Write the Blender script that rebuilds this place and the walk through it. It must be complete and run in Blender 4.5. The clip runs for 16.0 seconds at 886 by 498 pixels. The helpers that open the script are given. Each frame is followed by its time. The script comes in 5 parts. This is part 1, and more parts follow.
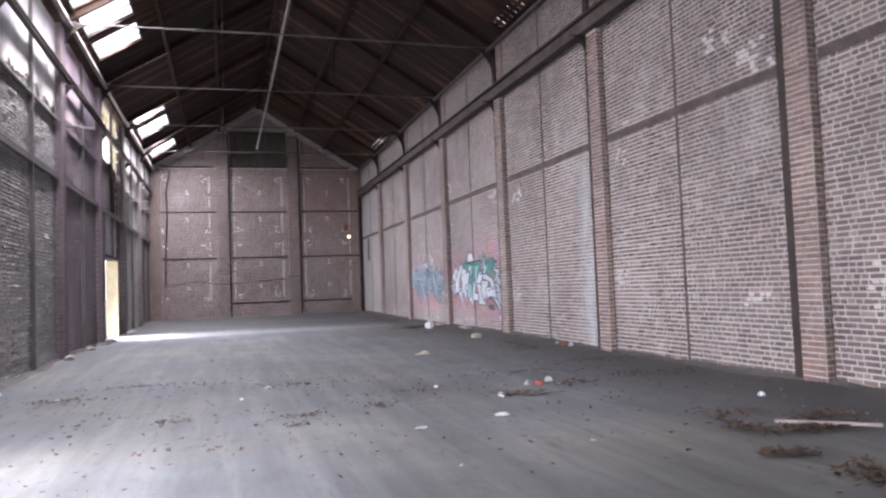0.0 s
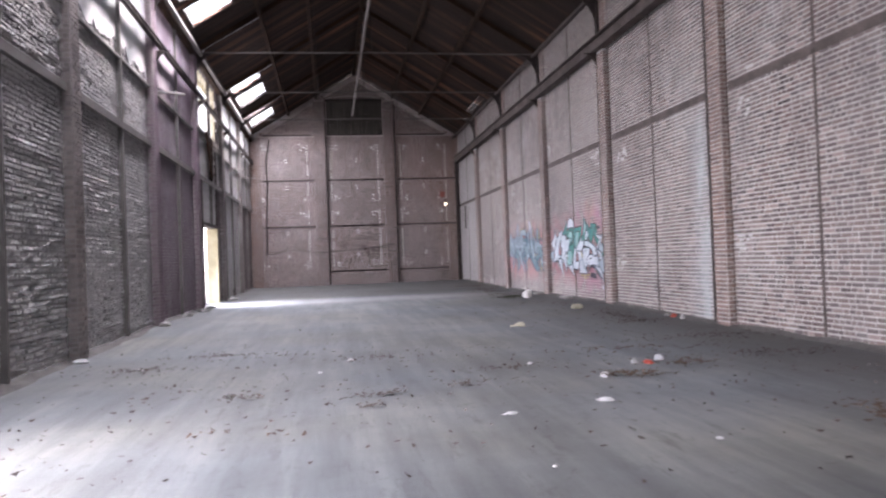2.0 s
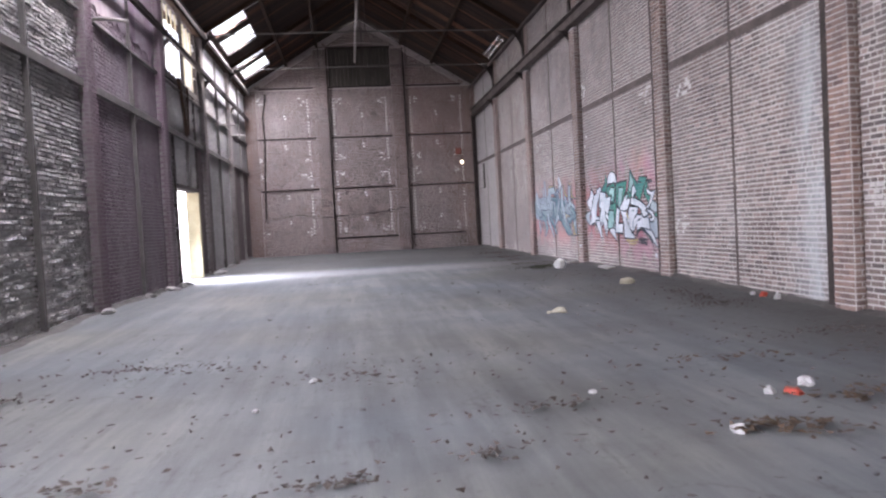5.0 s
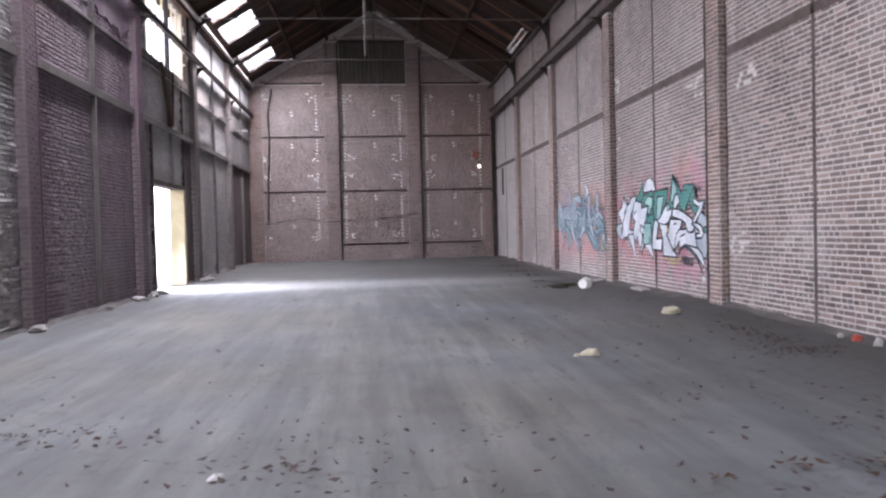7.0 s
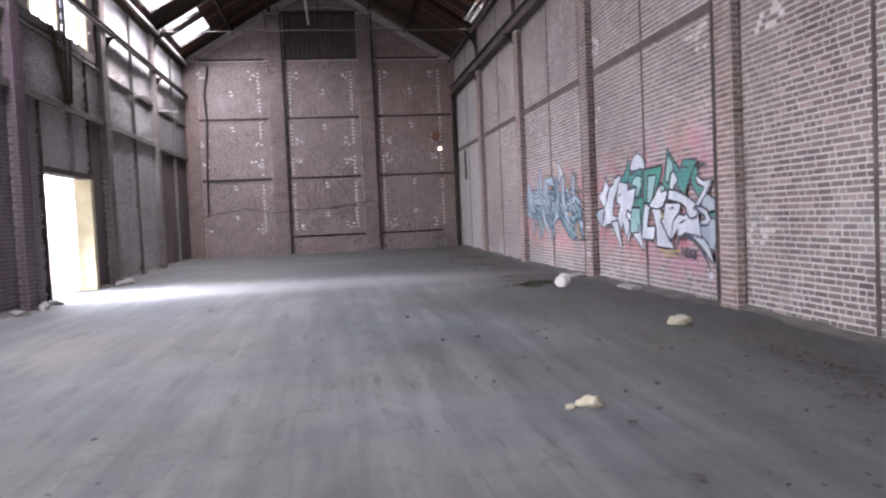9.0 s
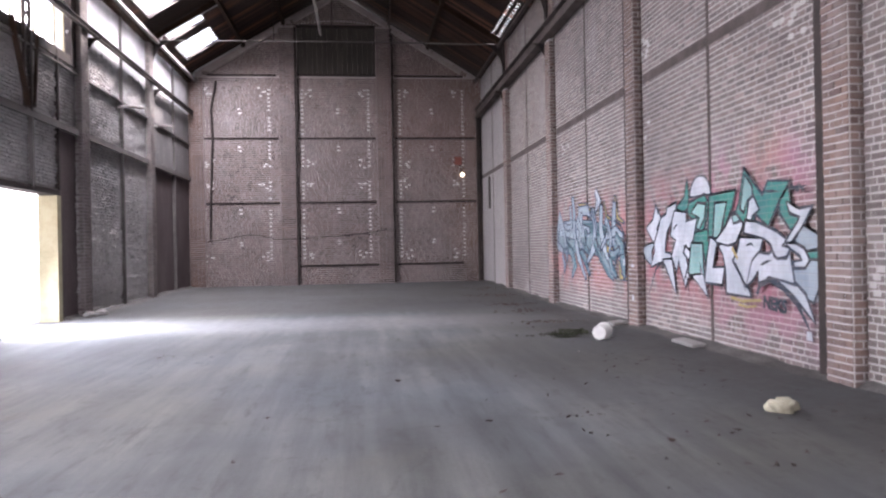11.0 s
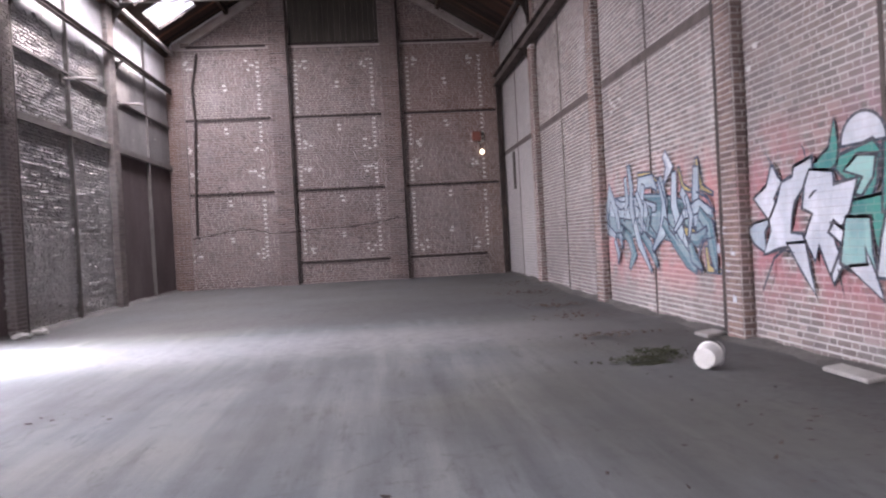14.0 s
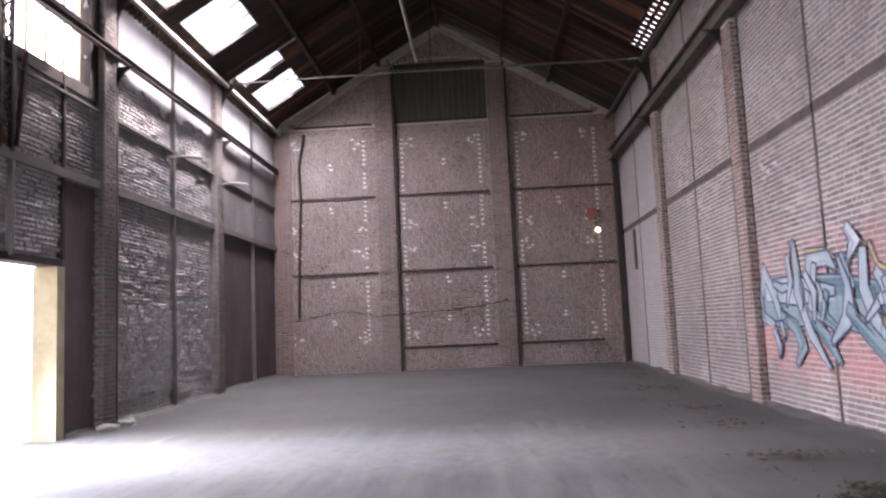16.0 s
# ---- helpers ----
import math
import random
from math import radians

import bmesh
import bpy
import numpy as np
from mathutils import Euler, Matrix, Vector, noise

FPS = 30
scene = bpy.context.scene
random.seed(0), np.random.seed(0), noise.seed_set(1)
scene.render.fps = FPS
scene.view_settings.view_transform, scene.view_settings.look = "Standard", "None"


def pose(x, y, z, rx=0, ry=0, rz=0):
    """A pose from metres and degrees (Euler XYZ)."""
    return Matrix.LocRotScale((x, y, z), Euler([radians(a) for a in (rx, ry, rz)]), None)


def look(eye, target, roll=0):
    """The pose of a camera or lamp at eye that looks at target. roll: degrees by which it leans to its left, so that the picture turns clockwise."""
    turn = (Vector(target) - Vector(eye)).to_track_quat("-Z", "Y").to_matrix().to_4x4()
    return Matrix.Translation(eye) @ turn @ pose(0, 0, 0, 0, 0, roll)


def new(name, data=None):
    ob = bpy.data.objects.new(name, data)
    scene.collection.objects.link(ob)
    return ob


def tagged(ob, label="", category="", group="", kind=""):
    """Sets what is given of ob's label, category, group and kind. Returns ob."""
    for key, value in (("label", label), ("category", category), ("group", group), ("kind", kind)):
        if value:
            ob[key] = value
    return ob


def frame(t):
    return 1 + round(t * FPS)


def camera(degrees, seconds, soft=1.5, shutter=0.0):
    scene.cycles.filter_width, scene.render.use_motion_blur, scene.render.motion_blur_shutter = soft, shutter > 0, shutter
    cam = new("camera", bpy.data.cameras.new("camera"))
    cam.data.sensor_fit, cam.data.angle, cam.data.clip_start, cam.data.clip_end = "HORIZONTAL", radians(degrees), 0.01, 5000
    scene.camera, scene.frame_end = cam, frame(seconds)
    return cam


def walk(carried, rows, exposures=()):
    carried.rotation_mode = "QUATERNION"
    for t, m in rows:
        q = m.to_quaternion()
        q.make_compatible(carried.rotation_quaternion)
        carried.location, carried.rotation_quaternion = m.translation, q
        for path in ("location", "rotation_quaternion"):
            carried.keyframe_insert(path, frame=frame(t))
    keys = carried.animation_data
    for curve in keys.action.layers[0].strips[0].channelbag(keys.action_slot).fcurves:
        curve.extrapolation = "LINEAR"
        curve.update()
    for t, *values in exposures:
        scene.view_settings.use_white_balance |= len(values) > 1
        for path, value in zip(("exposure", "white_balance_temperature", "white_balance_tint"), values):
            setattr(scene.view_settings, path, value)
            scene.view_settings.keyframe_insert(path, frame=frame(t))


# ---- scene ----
import itertools
cam = camera(62.4, 16.0, soft=2.4, shutter=0.4)
METRES, EYE, TILT, LEAN, TURN = 18.5, 1.5, 0.0, 0.0, -16.7
ROWS = [
    (0.0, 0.0, 0.0, 0.0, 0.11, 2.91, 2.19),
    (0.5, 0.0022, 0.0042, -0.0005, 1.76, 2.81, 0.54),
    (1.0, 0.0023, 0.014, -0.002, 4.8, 1.96, 3.22),
    (1.5, 0.0014, 0.0332, -0.0015, 6.03, 1.85, 1.95),
    (2.0, 0.0039, 0.0591, -0.0025, 7.96, 0.77, 2.13),
    (2.5, 0.0003, 0.09, -0.0042, 11.68, -0.35, 1.19),
    (3.0, -0.003, 0.1219, -0.004, 11.22, -0.9, 3.5),
    (3.5, -0.0079, 0.1589, -0.0033, 10.41, -1.62, 2.38),
    (4.0, -0.0129, 0.1932, -0.0015, 9.03, -2.1, 3.64),
    (6.5, -0.0256, 0.3671, -0.0012, 10.66, -1.69, 1.5),
    (7.0, -0.0292, 0.4019, 0.0007, 10.93, -1.42, 1.42),
    (7.5, -0.0338, 0.4408, -0.0005, 8.56, -1.91, 2.88),
    (8.0, -0.0363, 0.479, 0.0016, 7.33, -2.49, 3.14),
    (8.5, -0.0406, 0.5176, 0.002, 6.38, -2.96, 3.06),
    (9.0, -0.0406, 0.5533, 0.004, 8.28, -2.56, 2.59),
    (11.5, -0.0539, 0.7315, 0.0018, 10.42, 0.19, 1.17),
    (12.0, -0.0574, 0.7637, 0.0002, 10.3, -0.69, 2.82),
    (12.5, -0.0617, 0.7984, 0.0022, 10.67, -1.03, 0.71),
    (13.0, -0.0708, 0.8324, 0.0014, 9.9, -0.65, 1.86),
    (13.5, -0.0764, 0.8661, 0.0047, 11.41, -0.14, 2.4),
    (14.0, -0.0867, 0.899, 0.0041, 11.86, -0.84, 3.07),
    (14.5, -0.0949, 0.9292, 0.0042, 13.29, -0.68, 2.79),
    (15.0, -0.1081, 0.9532, 0.0039, 16.9, 1.02, -0.19),
    (15.5, -0.1161, 0.9715, 0.004, 17.92, 3.58, 1.59),
    (16.0, -0.1219, 0.9826, 0.009, 19.84, 5.95, 2.55),
]
walk_rows = [(t, pose(0, 0, EYE, TILT, LEAN, TURN) @ pose(METRES * x, METRES * y, METRES * z, 90 + pitch, roll, yaw)) for t, x, y, z, yaw, pitch, roll in ROWS]
walk(cam, walk_rows, exposures=[(0.0, 2.23, 6480, 23), (9.0, 2.19, 6500, 23), (12.0, 2.2, 6600, 25), (16.0, 2.19, 6740, 28)])

# ---- world, sun, lights, exposure ----
world = bpy.data.worlds.new("world")
scene.world = world
world.use_nodes = True
wn = world.node_tree
sky = wn.nodes.new("ShaderNodeTexSky")
sky.sky_type = "NISHITA"
sky.sun_disc = False
sky.sun_elevation, sky.sun_rotation = radians(50), radians(30.5)
sky.dust_density, sky.air_density = 4.0, 1.2
wn.nodes["Background"].inputs["Strength"].default_value = 0.15
wn.links.new(sky.outputs[0], wn.nodes["Background"].inputs["Color"])

sun = new("sun", bpy.data.lights.new("sun", "SUN"))
sun.data.energy, sun.data.angle, sun.data.color = 5.0, radians(5), (1.0, 0.97, 0.92)
sun.matrix_world = look((1.0 * 20, 20 + 1.93 * 20, 2.6 * 20), (0, 20, 0))


def sky_lamp(name, eye, target, sx, sy, power, color=(0.93, 0.96, 1.0)):
    """An area lamp that fills an opening and stands in for the sky seen through it."""
    ob = new(name, bpy.data.lights.new(name, "AREA"))
    ob.data.shape, ob.data.size, ob.data.size_y, ob.data.energy, ob.data.color = "RECTANGLE", sx, sy, power, color
    ob.matrix_world = look(eye, target)
    return ob


# ---- plan ----
XE, XW, YN, YS = 7.82, -3.85, 42.35, -9.0       # inner faces of the brick walls
CX, APEX, SLOPE = 2.0, 12.1, 0.61               # ridge line and roof pitch
PITCH = 5.716
COLS = [8.5 + PITCH * k for k in range(-3, 6)]   # steel columns along both long walls
MIDS = [11.2 + PITCH * k for k in range(-3, 6)]  # thin posts halfway between them
TOP = 8.5
DOORS = [(26.6, 29.66, 2.92), (3.75, 6.8, 2.92)]  # west doorways: from, to, head; the second is unseen, added for light
WINDOW = (25.8, 30.6, 6.15, 8.35)


def floor_z(y):
    u, v = (min(1.0, max(0.0, (y - a) / w)) for a, w in ((13.0, 7.0), (28.0, 14.0)))
    return 0.1 * u * u * (3 - 2 * u) + 0.13 * v * v * (3 - 2 * v)


# ---- materials ----
def material(name, rough=0.9, metal=0.0):
    m = bpy.data.materials.new(name)
    m.use_nodes = True
    b = m.node_tree.nodes["Principled BSDF"]
    b.inputs["Roughness"].default_value, b.inputs["Metallic"].default_value = rough, metal
    b.inputs["Specular IOR Level"].default_value = 0.25
    return m, m.node_tree, b


def node(nt, kind, **values):
    n = nt.nodes.new(kind)
    for key, v in values.items():
        n.inputs[key].default_value = v
    return n


def noise_tex(nt, vec, scale, detail=4.0, rough=0.6, stretch=None):
    n = node(nt, "ShaderNodeTexNoise", Scale=scale, Detail=detail, Roughness=rough)
    if stretch:
        mp = node(nt, "ShaderNodeMapping", Scale=stretch)
        nt.links.new(vec, mp.inputs["Vector"])
        vec = mp.outputs[0]
    nt.links.new(vec, n.inputs["Vector"])
    return n.outputs["Fac"]


def ramp(nt, fac, stops):
    r = nt.nodes.new("ShaderNodeValToRGB")
    while len(r.color_ramp.elements) < len(stops):
        r.color_ramp.elements.new(0.5)
    for e, (p, c) in zip(r.color_ramp.elements, stops):
        e.position = p
        e.color = (*c, 1) if len(c) == 3 else (c[0], c[0], c[0], 1)
    nt.links.new(fac, r.inputs["Fac"])
    return r.outputs["Color"]


def mix(nt, fac, a, b, mode="MIX"):
    n = nt.nodes.new("ShaderNodeMix")
    n.data_type, n.blend_type = "RGBA", mode
    for sock, v in ((n.inputs[0], fac), (n.inputs[6], a), (n.inputs[7], b)):
        if isinstance(v, (int, float)):
            sock.default_value = v
        elif isinstance(v, tuple):
            sock.default_value = (*v, 1)
        else:
            nt.links.new(v, sock)
    return n.outputs[2]


def maths(nt, op, a, b=0.0, c=0.0):
    n = nt.nodes.new("ShaderNodeMath")
    n.operation = op
    for sock, v in zip(n.inputs, (a, b, c)):
        if isinstance(v, (int, float)):
            sock.default_value = v
        else:
            nt.links.new(v, sock)
    return n.outputs[0]


def bump(nt, bsdf, height, strength, distance):
    n = node(nt, "ShaderNodeBump", Strength=strength, Distance=distance)
    nt.links.new(height, n.inputs["Height"])
    nt.links.new(n.outputs[0], bsdf.inputs["Normal"])


def place(nt):
    return nt.nodes.new("ShaderNodeNewGeometry").outputs["Position"]


def axes(nt, vec):
    n = nt.nodes.new("ShaderNodeSeparateXYZ")
    nt.links.new(vec, n.inputs[0])
    return n.outputs


def band(nt, v, lo, hi, soft):
    """1 between lo and hi, falling to 0 over soft."""
    a = node(nt, "ShaderNodeMapRange", **{"From Min": lo - soft, "From Max": lo + soft})
    b = node(nt, "ShaderNodeMapRange", **{"From Min": hi + soft, "From Max": hi - soft})
    nt.links.new(v, a.inputs["Value"])
    nt.links.new(v, b.inputs["Value"])
    return maths(nt, "MULTIPLY", a.outputs[0], b.outputs[0])


def piece_random(nt):
    """A random number for each brick, whether it is an object or an island of a joined mesh."""
    i = nt.nodes.new("ShaderNodeNewGeometry").outputs["Random Per Island"]
    o = nt.nodes.new("ShaderNodeObjectInfo").outputs["Random"]
    return maths(nt, "FRACT", maths(nt, "ADD", i, o))


def plain(name, colors, scale=3.0, rough=0.85, metal=0.0, relief=0.0, stretch=None, fine=60.0):
    """Two noises, broad and fine, over three colours."""
    m, nt, b = material(name, rough, metal)
    p = place(nt)
    broad = noise_tex(nt, p, scale, 5.0, 0.65, stretch)
    grain = noise_tex(nt, p, fine, 3.0, 0.6)
    f = maths(nt, "MULTIPLY_ADD", grain, 0.45, maths(nt, "MULTIPLY", broad, 0.75))
    n = len(colors)
    nt.links.new(ramp(nt, f, [(0.36 + 0.46 * k / max(1, n - 1), c) for k, c in enumerate(colors)]), b.inputs["Base Color"])
    if relief:
        bump(nt, b, f, 0.6, relief)
    return m


def brick_material(name, tones, wash, amount, purple=False, haze=False, stain=False, rust=False, lumpy=0.0):
    m, nt, b = material(name, 0.92)
    p = place(nt)
    r = piece_random(nt)
    col = ramp(nt, r, [(k / (len(tones) - 1), c) for k, c in enumerate(tones)])
    patch = noise_tex(nt, p, 0.55, 6.0, 0.7)
    grime = noise_tex(nt, p, 9.0, 5.0, 0.7)
    grain = noise_tex(nt, p, 90.0, 3.0, 0.6)
    f = maths(nt, "ADD", maths(nt, "MULTIPLY", patch, 0.7), maths(nt, "MULTIPLY", grime, 0.3))
    col = mix(nt, ramp(nt, f, [(0.38, (0,)), (0.66, (amount,))]), col, wash)
    col = mix(nt, 0.5, col, ramp(nt, grain, [(0.25, (0.45,)), (0.75, (1.0,))]), "MULTIPLY")
    col = mix(nt, ramp(nt, noise_tex(nt, p, 0.23, 4.0, 0.6), [(0.3, (0.3 if lumpy else 0.5,)), (0.65, (0.0,))]), col, (0.09, 0.075, 0.075))
    # soot and rain runs down the wall, and chalky dust patches of a metre or two
    runs = noise_tex(nt, p, 1.1, 5.0, 0.68, (1.0, 1.0, 0.28))
    col = mix(nt, ramp(nt, runs, [(0.5, (0.0,)), (0.7, (0.25 if lumpy else 0.42,))]), col, (0.1, 0.09, 0.095))
    chalk = noise_tex(nt, p, 0.8, 6.0, 0.72, (1.0, 1.0, 0.6))
    col = mix(nt, ramp(nt, chalk, [(0.54, (0.0,)), (0.74, (0.4,))]), col, mix(nt, 0.55, wash, (0.4, 0.41, 0.42)))
    ax = axes(nt, p)
    if stain:
        # a pale lime run beside one column, grey end bay, paler wash from y 19
        run = maths(nt, "ADD", ax[1], maths(nt, "MULTIPLY", maths(nt, "SUBTRACT", noise_tex(nt, p, 1.2, 4.0, 0.6, (1, 1, 0.3)), 0.5), 0.9))
        w = maths(nt, "MULTIPLY", maths(nt, "MULTIPLY", band(nt, run, 14.35, 15.0, 0.4), band(nt, ax[2], -1.0, 4.3, 0.5)), ramp(nt, noise_tex(nt, p, 2.6, 6.0, 0.7, (1, 1, 0.3)), [(0.36, (0.1,)), (0.66, (0.72,))]))
        col = mix(nt, w, col, (0.44, 0.485, 0.51))
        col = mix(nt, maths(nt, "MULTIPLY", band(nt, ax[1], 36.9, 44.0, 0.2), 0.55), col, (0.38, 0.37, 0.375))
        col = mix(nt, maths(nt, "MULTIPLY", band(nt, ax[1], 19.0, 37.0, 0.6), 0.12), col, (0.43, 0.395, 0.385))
    if haze:
        n = noise_tex(nt, p, 1.9, 4.0, 0.6)
        for y0, y1, z0, z1, c, k in ((20.4, 25.2, 0.65, 2.5, (0.36, 0.14, 0.16), 0.8), (25.9, 31.2, 0.75, 2.5, (0.45, 0.2, 0.2), 0.78), (20.0, 23.0, 2.2, 2.85, (0.4, 0.2, 0.3), 0.5), (19.9, 22.4, 0.45, 0.85, (0.43, 0.18, 0.3), 0.5), (20.9, 21.6, 2.5, 2.8, (0.5, 0.3, 0.12), 0.6)):
            w = maths(nt, "MULTIPLY", band(nt, ax[1], y0, y1, 0.3), band(nt, ax[2], z0, z1, 0.35))
            w = maths(nt, "MULTIPLY", w, ramp(nt, n, [(0.38, (0.0,)), (0.6, (k,))]))
            col = mix(nt, w, col, c)
    if rust:
        # rusty damp in both corners and a sooty blotch at the foot
        n = noise_tex(nt, p, 1.3, 5.0, 0.65)
        w = maths(nt, "MAXIMUM", band(nt, ax[0], 6.7, 9.0, 0.5), band(nt, ax[0], -6.0, -3.35, 0.3))
        col = mix(nt, maths(nt, "MULTIPLY", w, ramp(nt, n, [(0.32, (0.1,)), (0.62, (0.65,))])), col, (0.14, 0.078, 0.05))
        w = maths(nt, "MULTIPLY", band(nt, ax[0], 6.35, 7.3, 0.35), band(nt, ax[2], -1.0, 1.0, 0.5))
        col = mix(nt, maths(nt, "MULTIPLY", w, ramp(nt, n, [(0.35, (0.4,)), (0.6, (0.95,))])), col, (0.03, 0.028, 0.025))
        w = maths(nt, "MULTIPLY", band(nt, ax[0], 3.9, 9.0, 0.6), band(nt, ax[2], 5.2, 9.5, 1.0))
        col = mix(nt, maths(nt, "MULTIPLY", w, 0.4), col, (0.17, 0.085, 0.065))
    if purple:
        w = maths(nt, "MULTIPLY", band(nt, ax[1], 19.3, 26.2, 0.4), ramp(nt, runs, [(0.35, (0.55,)), (0.6, (0.82,))]))
        col = mix(nt, w, col, (0.15, 0.095, 0.132))
        # old dark paint below the girt in the end bay and beside the doorway
        for y0, y1, k in ((37.2, 44.0, 0.8), (29.7, 31.3, 0.65), (24.9, 26.6, 0.5)):
            w = maths(nt, "MULTIPLY", band(nt, ax[1], y0, y1, 0.06), band(nt, ax[2], -1.0, 4.45, 0.06))
            col = mix(nt, maths(nt, "MULTIPLY", w, ramp(nt, grime, [(0.3, (k,)), (0.75, (0.5 * k,))])), col, (0.075, 0.055, 0.06))
    nt.links.new(col, b.inputs["Base Color"])
    height = maths(nt, "ADD", grime, maths(nt, "MULTIPLY", grain, 0.4))
    if lumpy:
        height = maths(nt, "ADD", height, maths(nt, "MULTIPLY", noise_tex(nt, p, 4.6, 4.0, 0.6, (1, 0.8, 1.5)), 1.6 * lumpy))
    bump(nt, b, height, 0.8, 0.06 if lumpy else 0.008)
    return m


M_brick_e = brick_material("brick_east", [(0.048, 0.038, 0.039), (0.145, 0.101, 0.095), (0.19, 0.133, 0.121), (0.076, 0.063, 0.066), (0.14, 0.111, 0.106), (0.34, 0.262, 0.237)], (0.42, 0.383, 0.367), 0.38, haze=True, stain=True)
M_brick_w = brick_material("brick_west", [(0.42, 0.405, 0.4), (0.56, 0.545, 0.54), (0.49, 0.475, 0.47), (0.64, 0.625, 0.62), (0.46, 0.435, 0.425)], (0.68, 0.665, 0.66), 0.6, purple=True, lumpy=2.0)
M_brick_n = brick_material("brick_north", [(0.068, 0.049, 0.049), (0.155, 0.102, 0.097), (0.195, 0.13, 0.12), (0.11, 0.085, 0.084), (0.245, 0.173, 0.155)], (0.25, 0.225, 0.22), 0.55, rust=True)
M_brick_wp = brick_material("brick_west_pier", [(0.13, 0.112, 0.106), (0.19, 0.16, 0.15), (0.22, 0.182, 0.168), (0.28, 0.24, 0.22)], (0.36, 0.34, 0.33), 0.5, purple=True)
M_mortar_wp = plain("dark_mortar", [(0.12, 0.11, 0.105), (0.19, 0.178, 0.17), (0.26, 0.245, 0.235)], 1.5, 0.95, relief=0.006)
M_brick_p = brick_material("brick_pier", [(0.12, 0.076, 0.068), (0.22, 0.135, 0.115), (0.31, 0.2, 0.165), (0.17, 0.115, 0.105)], (0.4, 0.35, 0.33), 0.42)
M_pale = plain("pale_brick", [(0.45, 0.43, 0.4), (0.6, 0.58, 0.55), (0.7, 0.68, 0.65)], 5.0)
M_pale_e = plain("pale_patch_brick", [(0.32, 0.305, 0.295), (0.42, 0.405, 0.395), (0.5, 0.48, 0.47)], 5.0)
M_mortar = brick_material("mortar", [(0.56, 0.535, 0.515), (0.61, 0.58, 0.56)], (0.64, 0.61, 0.59), 0.6, haze=True, stain=True)
M_mortar_w = plain("eroded_mortar", [(0.26, 0.25, 0.24), (0.36, 0.345, 0.335), (0.45, 0.435, 0.425)], 2.0, 0.95, relief=0.01)
M_mortar_n = plain("sooty_mortar", [(0.28, 0.24, 0.23), (0.38, 0.335, 0.32), (0.48, 0.43, 0.415)], 1.2, 0.95, relief=0.006)
M_steel = plain("rusty_steel", [(0.02, 0.018, 0.018), (0.042, 0.034, 0.032), (0.07, 0.053, 0.044)], 2.5, 0.7, 0.3, 0.002)
M_steel_pale = plain("dusty_steel", [(0.12, 0.11, 0.105), (0.2, 0.185, 0.175), (0.27, 0.25, 0.24)], 2.5, 0.7, 0.2, 0.002)
M_steel_dust = plain("dust_browned_steel", [(0.045, 0.037, 0.036), (0.08, 0.066, 0.062), (0.135, 0.112, 0.104)], 1.8, 0.8, 0.2, 0.002)
M_tie = plain("dull_tie_steel", [(0.08, 0.074, 0.07), (0.13, 0.12, 0.115), (0.17, 0.16, 0.15)], 2.5, 0.7, 0.2)
M_galv = plain("galvanised_steel", [(0.34, 0.34, 0.35), (0.48, 0.48, 0.49), (0.58, 0.58, 0.59)], 4.0, 0.5, 0.15)
M_wood_roof = plain("dark_roof_boards", [(0.011, 0.006, 0.0035), (0.026, 0.0135, 0.008), (0.062, 0.033, 0.018)], 1.3, 0.85, relief=0.004, stretch=(0.25, 3.0, 0.25))


def roof_board_material():
    """Tarred boards, each of its own tone; reddish ones imitate lit strips, dark noise the unlit patches."""
    m, nt, b = material("tarred_roof_boards", 0.85)
    p = place(nt)
    col = ramp(nt, piece_random(nt), [(0.0, (0.017, 0.011, 0.009)), (0.5, (0.036, 0.021, 0.016)), (0.8, (0.07, 0.036, 0.025)), (1.0, (0.17, 0.078, 0.05))])
    unlit_patch = noise_tex(nt, p, 0.35, 4.0, 0.6)
    grain = noise_tex(nt, p, 4.0, 5.0, 0.65, (0.2, 4.0, 0.2))
    col = mix(nt, ramp(nt, unlit_patch, [(0.4, (0.75,)), (0.58, (0.0,))]), col, (0.03, 0.021, 0.017))
    col = mix(nt, 0.6, col, ramp(nt, grain, [(0.3, (0.4,)), (0.7, (1.0,))]), "MULTIPLY")
    nt.links.new(col, b.inputs["Base Color"])
    bump(nt, b, grain, 0.6, 0.004)
    return m


M_roof_boards = roof_board_material()
M_tiles = plain("clay_tile", [(0.16, 0.08, 0.06), (0.25, 0.12, 0.09), (0.3, 0.16, 0.12)], 2.0)
M_glasstile, nt_g, b_g = material("milky_glass", 0.6)
tr_g = node(nt_g, "ShaderNodeBsdfTranslucent", Color=(0.8, 0.82, 0.82, 1))
mx_g = node(nt_g, "ShaderNodeMixShader", Fac=0.75)
b_g.inputs["Base Color"].default_value = (0.7, 0.72, 0.72, 1)
nt_g.links.new(b_g.outputs[0], mx_g.inputs[1])
nt_g.links.new(tr_g.outputs[0], mx_g.inputs[2])
nt_g.links.new(mx_g.outputs[0], nt_g.nodes["Material Output"].inputs["Surface"])
M_coping = plain("pale_wood", [(0.25, 0.22, 0.2), (0.36, 0.32, 0.3), (0.42, 0.39, 0.36)], 3.0, relief=0.003)
M_cream = plain("cream_painted_jamb", [(0.24, 0.21, 0.13), (0.34, 0.305, 0.2), (0.4, 0.37, 0.26)], 3.0, relief=0.003)
M_boards = plain("dark_shutter", [(0.035, 0.031, 0.028), (0.062, 0.056, 0.05), (0.095, 0.085, 0.075)], 2.0, relief=0.003, stretch=(3, 1, 0.3))


